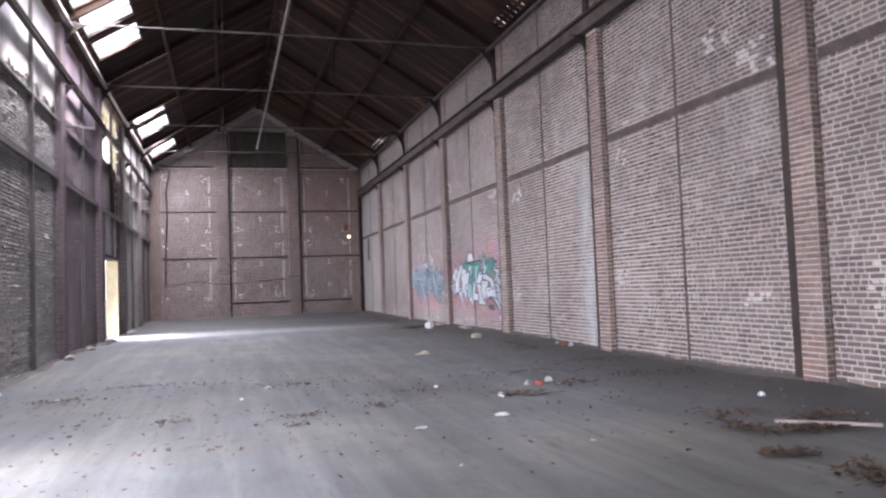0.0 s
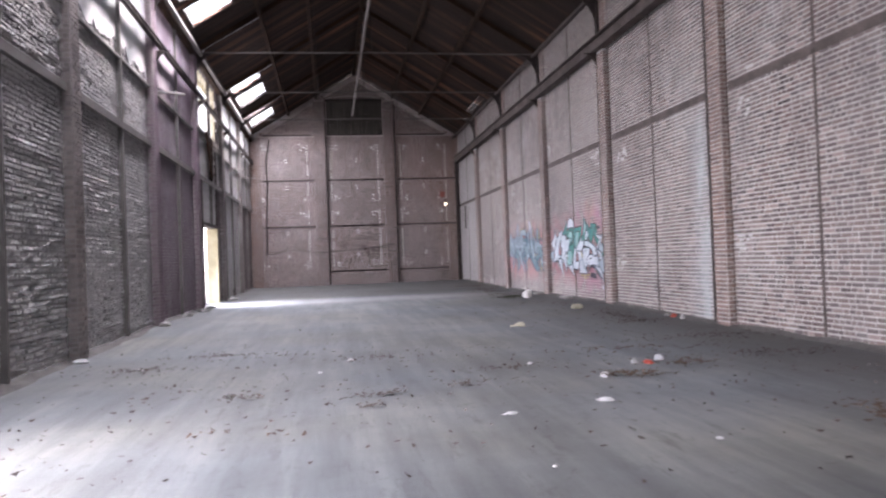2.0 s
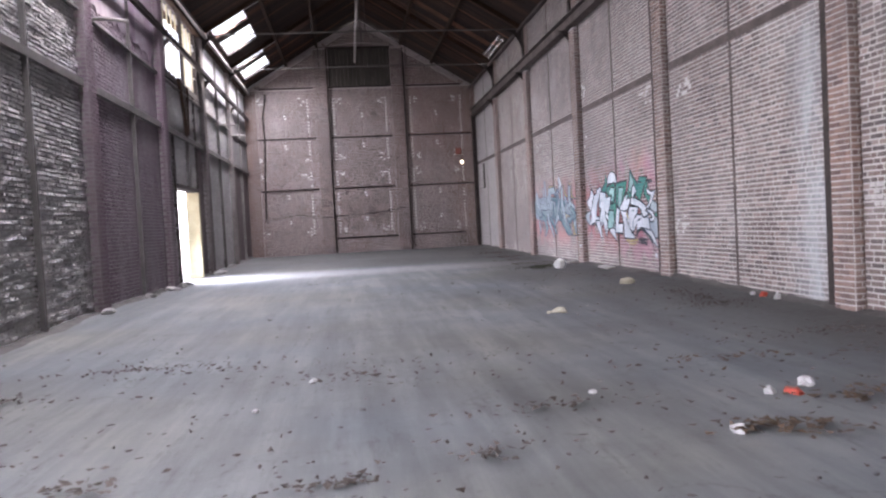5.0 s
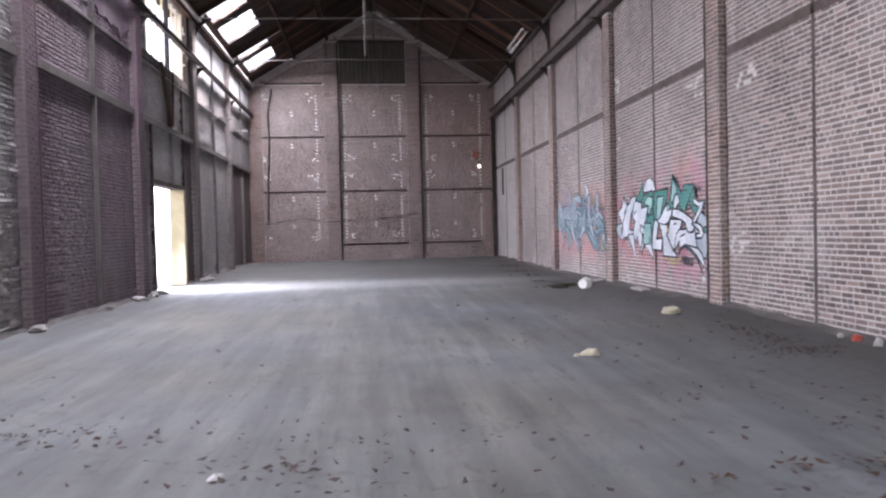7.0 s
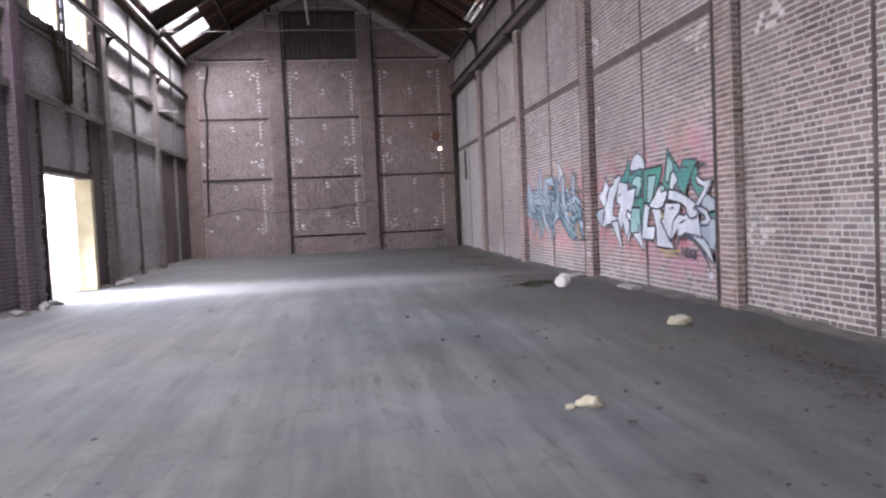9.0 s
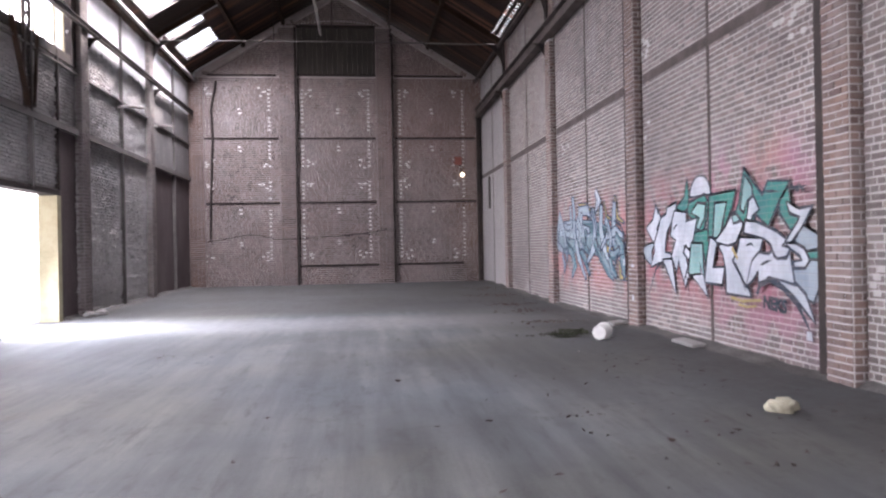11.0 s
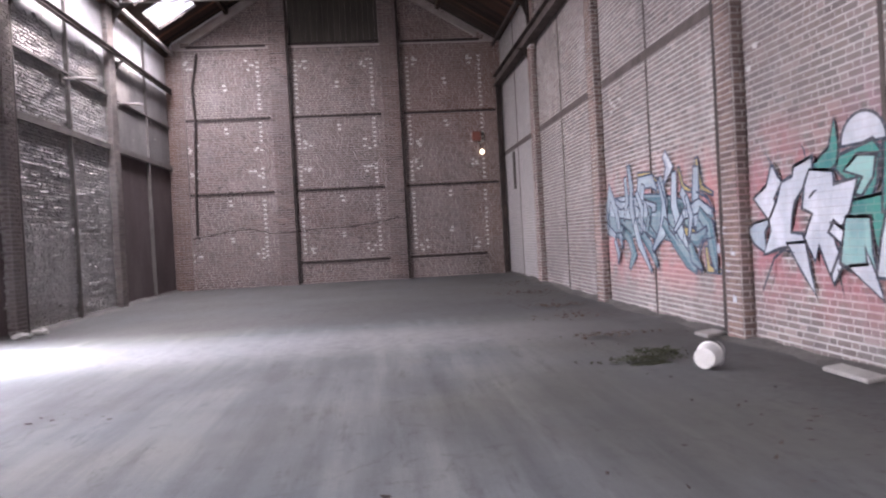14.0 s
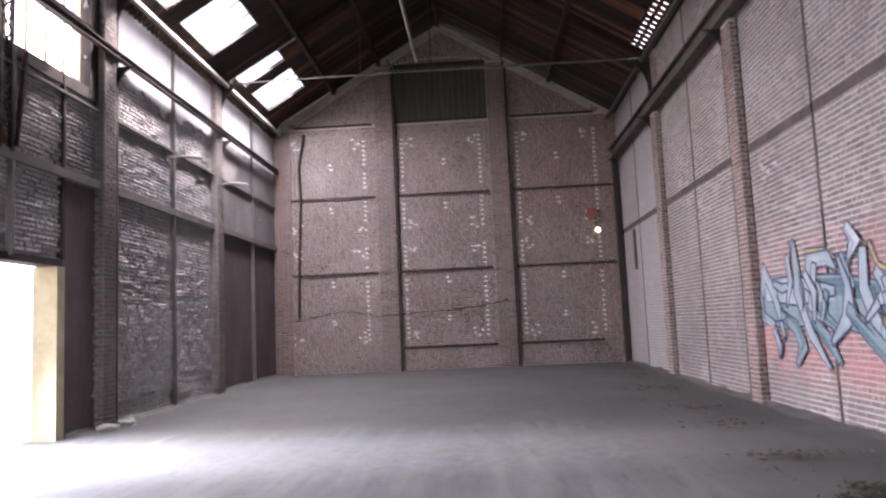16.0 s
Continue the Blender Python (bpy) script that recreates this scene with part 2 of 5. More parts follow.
def floor_material():
    m, nt, b = material("dusty_concrete", 0.8)
    p = place(nt)
    broad = noise_tex(nt, p, 0.35, 6.0, 0.65)
    streak = noise_tex(nt, p, 1.5, 5.0, 0.65, (2.2, 0.16, 1))
    spots = noise_tex(nt, p, 7.0, 6.0, 0.75)
    grain = noise_tex(nt, p, 70.0, 3.0, 0.7)
    f = maths(nt, "ADD", maths(nt, "MULTIPLY", broad, 0.5), maths(nt, "MULTIPLY", streak, 0.5))
    col = ramp(nt, f, [(0.36, (0.075, 0.076, 0.08)), (0.5, (0.132, 0.133, 0.135)), (0.62, (0.195, 0.193, 0.188))])
    col = mix(nt, ramp(nt, spots, [(0.58, (0.0,)), (0.72, (0.55,))]), col, (0.06, 0.056, 0.052))
    col = mix(nt, ramp(nt, noise_tex(nt, p, 0.8, 5.0, 0.7), [(0.6, (0.0,)), (0.75, (0.3,))]), col, (0.15, 0.12, 0.1))
    col = mix(nt, 0.35, col, ramp(nt, grain, [(0.3, (0.55,)), (0.7, (1.0,))]), "MULTIPLY")
    scuff = noise_tex(nt, p, 2.2, 6.0, 0.7, (2.6, 0.45, 1))
    col = mix(nt, ramp(nt, scuff, [(0.56, (0.0,)), (0.7, (0.6,))]), col, (0.06, 0.058, 0.058))
    tint = ramp(nt, noise_tex(nt, p, 0.28, 3.0, 0.5), [(0.35, (0.97, 0.97, 0.87)), (0.5, (0.94, 0.98, 0.98)), (0.65, (0.83, 0.93, 1.0))])
    col = mix(nt, 0.8, col, tint, "MULTIPLY")
    crack = nt.nodes.new("ShaderNodeTexVoronoi")
    crack.feature = "DISTANCE_TO_EDGE"
    crack.inputs["Scale"].default_value = 0.32
    wob = nt.nodes.new("ShaderNodeVectorMath")
    wob.operation = "ADD"
    wn3 = node(nt, "ShaderNodeTexNoise", Scale=1.7, Detail=5.0)
    nt.links.new(p, wn3.inputs["Vector"])
    nt.links.new(p, wob.inputs[0])
    nt.links.new(wn3.outputs["Color"], wob.inputs[1])
    nt.links.new(wob.outputs[0], crack.inputs["Vector"])
    line = ramp(nt, crack.outputs["Distance"], [(0.0, (0.35,)), (0.009, (0.0,))])
    col = mix(nt, maths(nt, "MULTIPLY", line, ramp(nt, spots, [(0.42, (0.0,)), (0.55, (1.0,))])), col, (0.04, 0.038, 0.036))
    ax = axes(nt, p)
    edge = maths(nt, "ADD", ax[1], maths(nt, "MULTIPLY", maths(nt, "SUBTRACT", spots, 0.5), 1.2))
    # doorway light put into the colour as a pale strip across the floor
    light_band = maths(nt, "MULTIPLY", band(nt, edge, 26.3, 28.6, 0.5), ramp(nt, spots, [(0.3, (0.15,)), (0.6, (0.6,))]))
    col = mix(nt, light_band, col, (0.25, 0.25, 0.25))
    # dirt colour also carrying shade along the east side and past y 29.6
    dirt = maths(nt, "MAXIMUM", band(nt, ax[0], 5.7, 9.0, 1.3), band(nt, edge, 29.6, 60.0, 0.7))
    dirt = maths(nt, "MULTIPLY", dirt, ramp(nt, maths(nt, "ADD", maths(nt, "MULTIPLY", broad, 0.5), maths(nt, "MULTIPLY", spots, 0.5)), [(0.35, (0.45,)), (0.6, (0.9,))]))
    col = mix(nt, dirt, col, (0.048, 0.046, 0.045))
    nt.links.new(col, b.inputs["Base Color"])
    nt.links.new(ramp(nt, f, [(0.3, (0.6,)), (0.7, (0.85,))]), b.inputs["Roughness"])
    bump(nt, b, maths(nt, "ADD", spots, maths(nt, "MULTIPLY", grain, 0.3)), 0.5, 0.008)
    return m


M_floor = floor_material()
M_ground = plain("pale_gravel_yard", [(0.35, 0.34, 0.32), (0.45, 0.44, 0.42), (0.52, 0.5, 0.48)], 0.5, fine=20.0)


# ---- mesh helpers ----
class Mesh:
    """Collects vertices and faces of boxes, prisms and tubes for one mesh."""

    def __init__(self):
        self.v, self.f = [], []

    def box(self, x0, x1, y0, y1, z0, z1):
        self.hexa([(x0, y0, z0), (x1, y0, z0), (x1, y1, z0), (x0, y1, z0), (x0, y0, z1), (x1, y0, z1), (x1, y1, z1), (x0, y1, z1)])

    def hexa(self, pts):
        n = len(self.v)
        self.v += [tuple(p) for p in pts]
        self.f += [tuple(n + i for i in q) for q in ((0, 3, 2, 1), (4, 5, 6, 7), (0, 1, 5, 4), (1, 2, 6, 5), (2, 3, 7, 6), (3, 0, 4, 7))]

    def prism(self, outline, thick):
        """A flat outline of 3D points, swept by the vector thick."""
        n, k, t = len(self.v), len(outline), Vector(thick)
        self.v += [tuple(p) for p in outline] + [tuple(Vector(p) + t) for p in outline]
        self.f += [tuple(range(n + k - 1, n - 1, -1)), tuple(range(n + k, n + 2 * k))]
        self.f += [(n + i, n + (i + 1) % k, n + k + (i + 1) % k, n + k + i) for i in range(k)]

    def tube(self, pts, radius, sides=8):
        pts = [Vector(p) for p in pts]
        rings = []
        for i, p in enumerate(pts):
            d = (pts[min(i + 1, len(pts) - 1)] - pts[max(i - 1, 0)]).normalized()
            a = d.orthogonal().normalized() if abs(d.z) > 0.9 else d.cross(Vector((0, 0, 1))).normalized()
            b = d.cross(a)
            n = len(self.v)
            self.v += [tuple(p + radius * (math.cos(u) * a + math.sin(u) * b)) for u in [2 * math.pi * s / sides for s in range(sides)]]
            rings.append(n)
        for n0, n1 in zip(rings, rings[1:]):
            self.f += [(n0 + s, n0 + (s + 1) % sides, n1 + (s + 1) % sides, n1 + s) for s in range(sides)]
        self.f += [tuple(rings[0] + s for s in range(sides)), tuple(rings[-1] + s for s in reversed(range(sides)))]

    def beam(self, a, b, w, h):
        """A bar of rectangular section from a to b."""
        a, b = Vector(a), Vector(b)
        d = (b - a).normalized()
        s = (d.cross(Vector((0, 0, 1))) if abs(d.z) < 0.95 else Vector((1, 0, 0))).normalized() * (w / 2)
        u = s.cross(d).normalized() * (h / 2)
        self.hexa([a - s - u, a + s - u, b + s - u, b - s - u, a - s + u, a + s + u, b + s + u, b - s + u])

    def data(self, name, mat):
        me = bpy.data.meshes.new(name)
        me.from_pydata(self.v, [], self.f)
        if mat:
            me.materials.append(mat)
        bm = bmesh.new()
        bm.from_mesh(me)
        if len(self.f) < 60000:
            bmesh.ops.recalc_face_normals(bm, faces=bm.faces)
        bm.to_mesh(me)
        bm.free()
        return me


def thing(name, mesh, mat, label="", category="", group="", kind=""):
    return tagged(new(name, mesh.data(name, mat) if mesh else None), label, category, group, kind)


def part(name, mesh, mat, parent, label="", kind=""):
    ob = new(name, mesh.data(name, mat) if isinstance(mesh, Mesh) else mesh)
    ob.parent = parent
    return tagged(ob, label, kind=kind)


def soften(ob, width=0.01, segments=2):
    mod = ob.modifiers.new("bevel", "BEVEL")
    mod.width, mod.segments, mod.limit_method = width, segments, "ANGLE"
    return ob


# ---- ground and floor ----
g = Mesh()
g.v = [(-3000, -3000, -0.08), (3000, -3000, -0.08), (3000, 3000, -0.08), (-3000, 3000, -0.08)]
g.f = [(0, 1, 2, 3)]
# added glowing panel that whitens the doorway view and sends light in
M_far, nt, bs = material("glowing_white_backdrop", 1.0)
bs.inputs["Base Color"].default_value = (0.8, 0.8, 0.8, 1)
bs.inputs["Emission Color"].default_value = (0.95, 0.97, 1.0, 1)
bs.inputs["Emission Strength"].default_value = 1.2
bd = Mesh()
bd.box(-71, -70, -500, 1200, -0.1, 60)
thing("backdrop", bd, M_far, "glowing white backdrop panel added beyond the yard", "backdrop", kind="structure")
thing("ground", g, M_ground, "pale gravel yard round the warehouse", "ground", kind="structure")

fl = Mesh()
NX, NY = 40, 170
for j in range(NY + 1):
    for i in range(NX + 1):
        x, y = -4.3 + 12.6 * i / NX, YS - 0.4 + (YN - YS + 0.8) * j / NY
        fl.v.append((x, y, floor_z(y) + 0.012 * noise.noise((x * 0.6, y * 0.6, 0))))
fl.f = [(j * (NX + 1) + i, j * (NX + 1) + i + 1, (j + 1) * (NX + 1) + i + 1, (j + 1) * (NX + 1) + i) for j in range(NY) for i in range(NX)]
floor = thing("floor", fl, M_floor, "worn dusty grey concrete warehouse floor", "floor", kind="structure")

# ---- walls: mortar core, bricks are laid on it at the end ----
J = 0.004  # depth of the joints


def wall_core(name, mat, boxes, label):
    m = Mesh()
    for b in boxes:
        m.box(*b)
    return thing(name, m, mat, label, "wall", kind="structure")


wall_east = wall_core("wall_east", M_mortar, [(XE + J, XE + 0.36, YS, YN + 0.36, -0.1, TOP)], "tall brown brick wall with pale joints and spray paint")
wall_north = wall_core("wall_north", M_mortar_n, [(XW - 0.36, XE + J, YN + J, YN + 0.36, -0.1, TOP)], "sooty brick gable wall with pale brick spots")
gable = Mesh()
gable.prism([(XW - 0.36, YN + J, TOP), (XE + J, YN + J, TOP), (CX, YN + J, APEX - 0.1)], (0, 0.34, 0))
part("gable", gable, M_mortar_n, wall_north)
d0, d1 = DOORS
wx0, wx1 = XW - 0.36, XW - 0.045
wall_west = wall_core("wall_west", M_mortar_w, [
    (wx0, wx1, YS, d1[0], -0.1, TOP), (wx0, wx1, d1[0], d1[1], d1[2], TOP), (wx0, wx1, d1[1], d0[0], -0.1, TOP),
    (wx0, wx1, d0[0], d0[1], d0[2], WINDOW[2]), (wx0, wx1, d0[1], YN + J, -0.1, WINDOW[2]),
    (wx0, wx1, d0[0], WINDOW[1], WINDOW[3], TOP), (wx0, wx1, WINDOW[1], YN + J, WINDOW[2], TOP)], "rough weathered grey brick wall with steel posts")
# unseen end wall; its gateway is assumed, to let light in from behind
wall_south = wall_core("wall_south", M_mortar_n, [(XW - 0.36, -2.0, YS - 0.36, YS, -0.1, TOP), (6.0, XE + 0.36, YS - 0.36, YS, -0.1, TOP), (-2.0, 6.0, YS - 0.36, YS, 5.2, TOP)], "unseen brick end wall with an assumed wide gateway")
gs = Mesh()
gs.prism([(XW - 0.36, YS - 0.36, TOP), (XE + 0.36, YS - 0.36, TOP), (CX, YS - 0.36, APEX - 0.1)], (0, 0.34, 0))
part("gable", gs, M_mortar_n, wall_south)

# ---- roof ----
SKYLIGHTS = [(1.0, 9.0), (11.0, 16.6), (17.4, 19.9), (20.4, 21.9), (22.4, 24.0), (31.7, 33.1), (33.7, 35.8), (37.0, 38.3), (38.9, 40.7)]  # along y, in the west slope; the first is unseen, added for light
LOOSE = [(14.8, 19.3), (33.6, 37.3)]                                # stretches of open tiles at the east eave
DU, DL, DE = 4.28, 5.5, 6.3                                       # skylight from and to, eave, as distance from the ridge


def on_roof(side, d, y, up=0.0):
    return (CX + side * d, y, APEX - SLOPE * d + up)


def slope_board(m, side, y0, y1, da, db, lo, hi):
    p = [on_roof(side, d, y, u) for u in (lo, hi) for d, y in ((da, y0), (db, y0), (db, y1), (da, y1))]
    m.hexa(p)


def inside(y, spans):
    return any(a <= y <= b for a, b in spans)


boards, cover = Mesh(), Mesh()
y = YS - 0.4
rng = random.Random(5)
while y < YN + 0.4:
    w = 0.17 + 0.06 * rng.random()
    for side in (-1, 1):
        spans = [(0.0, DE)]
        if side < 0 and inside(y + w / 2, SKYLIGHTS):
            spans = [(0.0, DU), (DL, DE)]
        if side > 0 and inside(y + w / 2, LOOSE):
            spans = [(0.0, 5.3)]
        for a, b in spans:
            k = 0.008 * rng.random()
            slope_board(boards, side, y, y + w - 0.018, a, b, k, k + 0.025)
            slope_board(cover, side, y, y + w, a, b, 0.05, 0.09)
    y += w
for a, b in LOOSE:
    for d_a, d_b in ((5.3, 5.36), (5.46, 5.53), (5.64, DE)):
        slope_board(boards, 1, a, b, d_a, d_b, 0.03, 0.07)
    glass = Mesh()
    slope_board(glass, 1, a, b, 5.3, 5.68, 0.08, 0.085)
    thing("glass_tiles", glass, M_glasstile, "strip of milky glass tiles along the eaves", "tiles", "eaves glass tiles", "structure")
    yy = a
    while yy < b:
        slope_board(boards, 1, yy, yy + (0.19 if a < 20 else 0.13) + 0.05 * rng.random(), 5.3, 5.7, 0.03, 0.07)
        yy += 0.27
ceiling = thing("ceiling", boards, M_roof_boards, "dark stained roof boarding under the rafters", "ceiling", kind="structure")
roof = thing("roof", cover, M_tiles, "clay tile roof covering of the warehouse", "roof", kind="structure")

for d in (0.0, 2.1, 3.65):
    for side in ((-1, 1) if d else (1,)):
        m = Mesh()
        m.beam(on_roof(side, d, YS, -0.11), on_roof(side, d, YN, -0.11), 0.12, 0.2)
        thing("purlin" if d else "ridge_beam", m, M_wood_roof, "dark timber purlin running along the roof", "beam", "roof purlins", "structure")
for a, b in SKYLIGHTS:
    sl = thing("skylight", None, None, "roof skylight with bare bars and missing glass", "skylight", "roof skylights", "structure")
    fr = Mesh()
    fr.beam(on_roof(-1, DU, a, 0.05), on_roof(-1, DU, b, 0.05), 0.07, 0.1)
    fr.beam(on_roof(-1, DL, a, 0.05), on_roof(-1, DL, b, 0.05), 0.07, 0.1)
    fr.beam(on_roof(-1, DU, a, 0.05), on_roof(-1, DL, a, 0.05), 0.07, 0.1)
    fr.beam(on_roof(-1, DU, b, 0.05), on_roof(-1, DL, b, 0.05), 0.07, 0.1)
    part("frame", fr, M_steel, sl)
    n = max(2, round((b - a) / 0.62))
    for k in range(1, n):
        if rng.random() < 0.8:
            bar = Mesh()
            yb = a + (b - a) * k / n
            bar.beam(on_roof(-1, DU, yb, 0.04), on_roof(-1, DL, yb, 0.04), 0.03, 0.05)
            part("glazing_bar", bar, M_steel_pale, sl)

# ---- trusses on every column line ----
TIE = 8.45
for s in COLS:
    tr = thing("roof_truss", None, None, "slender steel roof truss with tie rod and hanger", "truss", "roof trusses", "structure")
    for side in (-1, 1):
        m = Mesh()
        m.beam(on_roof(side, 0.05, s, -0.1), on_roof(side, 5.75, s, -0.1), 0.08, 0.16)
        part("principal_rafter", m, M_wood_roof, tr)
        m = Mesh()
        xe = CX + side * 5.5
        m.tube([(xe, s + 0.1, 8.42), (xe, s + 0.1, 8.56), (xe - side * 0.05, s + 0.1, 8.63), (CX + side * 3.7, s + 0.1, APEX - SLOPE * 3.7 - 0.17)], 0.032)
        if side < 0:
            part("strut", m, M_galv, tr)
    m = Mesh()
    m.tube([(XW + 0.1, s, TIE), (CX, s, TIE + 0.04), (XE - 0.1, s, TIE)], 0.025)
    part("tie_rod", m, M_tie, tr)
    for dx in (-1.9, 0.0, 1.9):
        m = Mesh()
        m.tube([(CX + dx, s, TIE), (CX + dx, s, APEX - SLOPE * abs(dx) - 0.15)], 0.016, 6)
        part("hanger", m, M_steel, tr)

m = Mesh()
m.tube([(1.66, -4.0, 8.55), (1.66, 36.5, 8.55)], 0.04)
pipe = thing("overhead_pipe", m, M_steel_pale, "long grey pipe hung along the middle of the roof", "pipe")

# ---- steel columns, posts, girts and crane rails of the long walls ----
RAIL_Z = (6.88, 7.25)


def column(side, s):
    wall = XE if side > 0 else XW
    far = wall + side * 0.06
    near = wall - side * 0.1
    c = thing("steel_column", None, None, "dark rusty steel column with knee brackets against the wall", "column", "wall columns", "structure")
    m = Mesh()
    m.box(min(near, near + side * 0.02), max(near, near + side * 0.02), s - 0.1, s + 0.1, floor_z(s) - 0.05, TOP)
    m.box(min(near + side * 0.02, far), max(near + side * 0.02, far), s - 0.012, s + 0.012, floor_z(s) - 0.05, TOP)
    m.box(min(far, far + side * 0.02), max(far, far + side * 0.02), s - 0.1, s + 0.1, floor_z(s) - 0.05, TOP)
    part("shaft", m, M_steel, c)
    for z0, z1, reach in ((RAIL_Z[0] - 0.55, RAIL_Z[0], 0.4), (TOP - 0.95, TOP - 0.05, 0.75)):
        out = [(near, s - 0.02, z0)]
        for k in range(7):
            u = k / 6 * math.pi / 2
            out.append((near - side * reach * (1 - math.cos(u)), s - 0.02, z0 + (z1 - z0) * math.sin(u)))
        out.append((near, s - 0.02, z1))
        m = Mesh()
        m.prism(out, (0, 0.04, 0))
        part("knee_bracket", m, M_steel, c)
    # rounded corner plates beside the column, under the crane beam and under the eaves
    for z1, size in ((RAIL_Z[0], 0.42), (TOP - 0.08, 0.6)):
        y0 = s + 0.1
        out = [(near + side * 0.03, y0, z1)] + [(near + side * 0.03, y0 + size * (1 - math.cos(k / 8 * math.pi / 2)), z1 - size * 1.3 * (1 - math.sin(k / 8 * math.pi / 2))) for k in range(9)]
        m = Mesh()
        m.prism(out, (side * 0.03, 0, 0))
        part("corner_plate", m, M_steel, c)
    return c


for s in COLS:
    column(1, s)
    column(-1, s)
for side in (-1, 1):
    wall = XE if side > 0 else XW
    a, b = sorted((wall - side * (0.1 if side < 0 else 0.012), wall + side * 0.03))
    for mk in MIDS:
        if side < 0 and any(y0 - 0.1 < mk < y1 + 0.1 for y0, y1, h in DOORS):
            spans = [(d0[2] + 0.05, WINDOW[2])]
        else:
            spans = [(floor_z(mk) - 0.03, TOP)]
        for z0, z1 in spans:
            m = Mesh()
            m.box(a, b, mk - 0.028, mk + 0.028, z0, z1)
            thing("steel_post", m, M_tie if side < 0 else M_steel_dust, "thin steel post between two brick panels", "post", "wall posts", "structure")
    for s, e in zip(COLS, COLS[1:] + [YN]):
        zs = (4.47, 5.85) if side < 0 else (4.47,)
        for z in zs:
            m = Mesh()
            h = 0.075 if z < 5 else 0.022
            m.box(a, b, s + 0.11, e - (0.58 if e != YN else 0.0), z - h, z + h)
            thing("girt", m, M_tie if side < 0 else M_steel_dust, "horizontal steel girt across the brick panels", "beam", "wall girts", "structure")

rail = Mesh()
rail.box(XE - 0.3, XE - 0.05, YS, YN - 0.02, RAIL_Z[0], RAIL_Z[0] + 0.03)
rail.box(XE - 0.19, XE - 0.16, YS, YN - 0.02, RAIL_Z[0] + 0.03, RAIL_Z[1] - 0.03)
rail.box(XE - 0.3, XE - 0.05, YS, YN - 0.02, RAIL_Z[1] - 0.03, RAIL_Z[1])
thing("crane_beam", rail, M_steel_dust, "heavy dark steel crane beam along the wall", "beam", kind="structure")
rail = Mesh()
rail.box(XW + 0.14, XW + 0.25, YS, YN - 0.02, 7.0, 7.02)
rail.box(XW + 0.185, XW + 0.205, YS, YN - 0.02, 7.02, 7.12)
rail.box(XW + 0.14, XW + 0.25, YS, YN - 0.02, 7.12, 7.14)
thing("crane_beam", rail, M_steel, "slender rusty steel crane beam along the wall", "beam", kind="structure")
for x in (XW + 0.3, XE - 0.25):
    m = Mesh()
    m.box(x - 0.05, x + 0.05, YS, YN - 0.02, 8.33, 8.42)
    thing("eaves_beam", m, M_steel_pale if x < 0 else M_steel_dust, "steel eaves beam under the roof edge", "beam", kind="structure")

teeth = Mesh()
yy = 9.0
while yy < YN - 0.3:
    teeth.box(XW + 0.03, XW + 0.2, yy, yy + 0.09, 8.24, 8.36)
    yy += 0.2
thing("rafter_feet", teeth, M_wood_roof, "row of short dark rafter feet under the eaves", "rafters", kind="stuff")
strut = Mesh()
strut.tube([(-3.5, 41.9, 8.42), (-3.5, 41.9, 8.56), (-3.45, 41.9, 8.63), (-1.7, 41.9, APEX - SLOPE * 3.7 - 0.17)], 0.032)
thing("strut", strut, M_galv, "bent galvanised tube strut at the gable", "pipe")

# ---- lights in the openings ----
sky_lamp("door_daylight", (XW - 0.4, 27.85, 1.7), (XW + 2.2, 27.85, 0.3), 2.3, 2.5, 135, (0.8, 0.89, 1.0)).data.spread = radians(125)
# fill through the unseen second doorway, added to brighten the near left floor
sky_lamp("unseen_door_fill", (XW - 0.4, 5.3, 1.7), (XW + 2, 7.2, 0.0), 2.9, 2.5, 165).data.spread = radians(125)
# fill through the assumed gateway, added to lift the near east wall
sky_lamp("unseen_gate_fill", (2.0, YS - 0.5, 2.6), (2.0, 0, 2.6), 7.8, 5.0, 10)
sky_lamp("window_daylight", (XW - 0.4, 28.2, 7.25), (XW + 3, 28.2, 6.5), 4.6, 2.1, 30)
for a, b in SKYLIGHTS:
    c = on_roof(-1, (DU + DL) / 2, (a + b) / 2, 0.12)
    lamp = sky_lamp("skylight_daylight", c, (c[0], c[1], c[2] - 1), 1.2, b - a - 0.1, (15 if b < 10 else 26 if b < 17 else 44 if b < 25 else 66 if b < 40 else 48) * (b - a))
    lamp.matrix_world = pose(*c, 0, -13, 0)
    lamp.data.spread = radians(153)

# ---- west door, window and wall fittings ----
door = thing("door_1", None, None, "open doorway with a cream jamb and steel lintel", "doorway", kind="structure")
m = Mesh()
m.box(XW - 0.36, XW + 0.05, d0[1] - 0.1, d0[1] + 0.12, 0.0, d0[2] - 0.02)
part("jamb", m, M_cream, door, "cream painted jamb, scuffed at the foot")
m = Mesh()
m.box(XW - 0.3, XW + 0.05, d0[0] - 0.05, d0[1] + 0.05, d0[2] - 0.02, d0[2] + 0.1)
part("lintel", m, M_steel, door)
m = Mesh()
m.box(XW - 0.06, XW + 0.06, d0[0] - 0.1, d0[0] - 0.02, 0.0, 4.4)
part("door_post", m, M_steel, door)
m = Mesh()
m.box(XW - 0.06, XW + 0.06, d0[1] + 0.035, d0[1] + 0.1, d0[2] + 0.1, WINDOW[2])
part("door_post", m, M_steel, door)

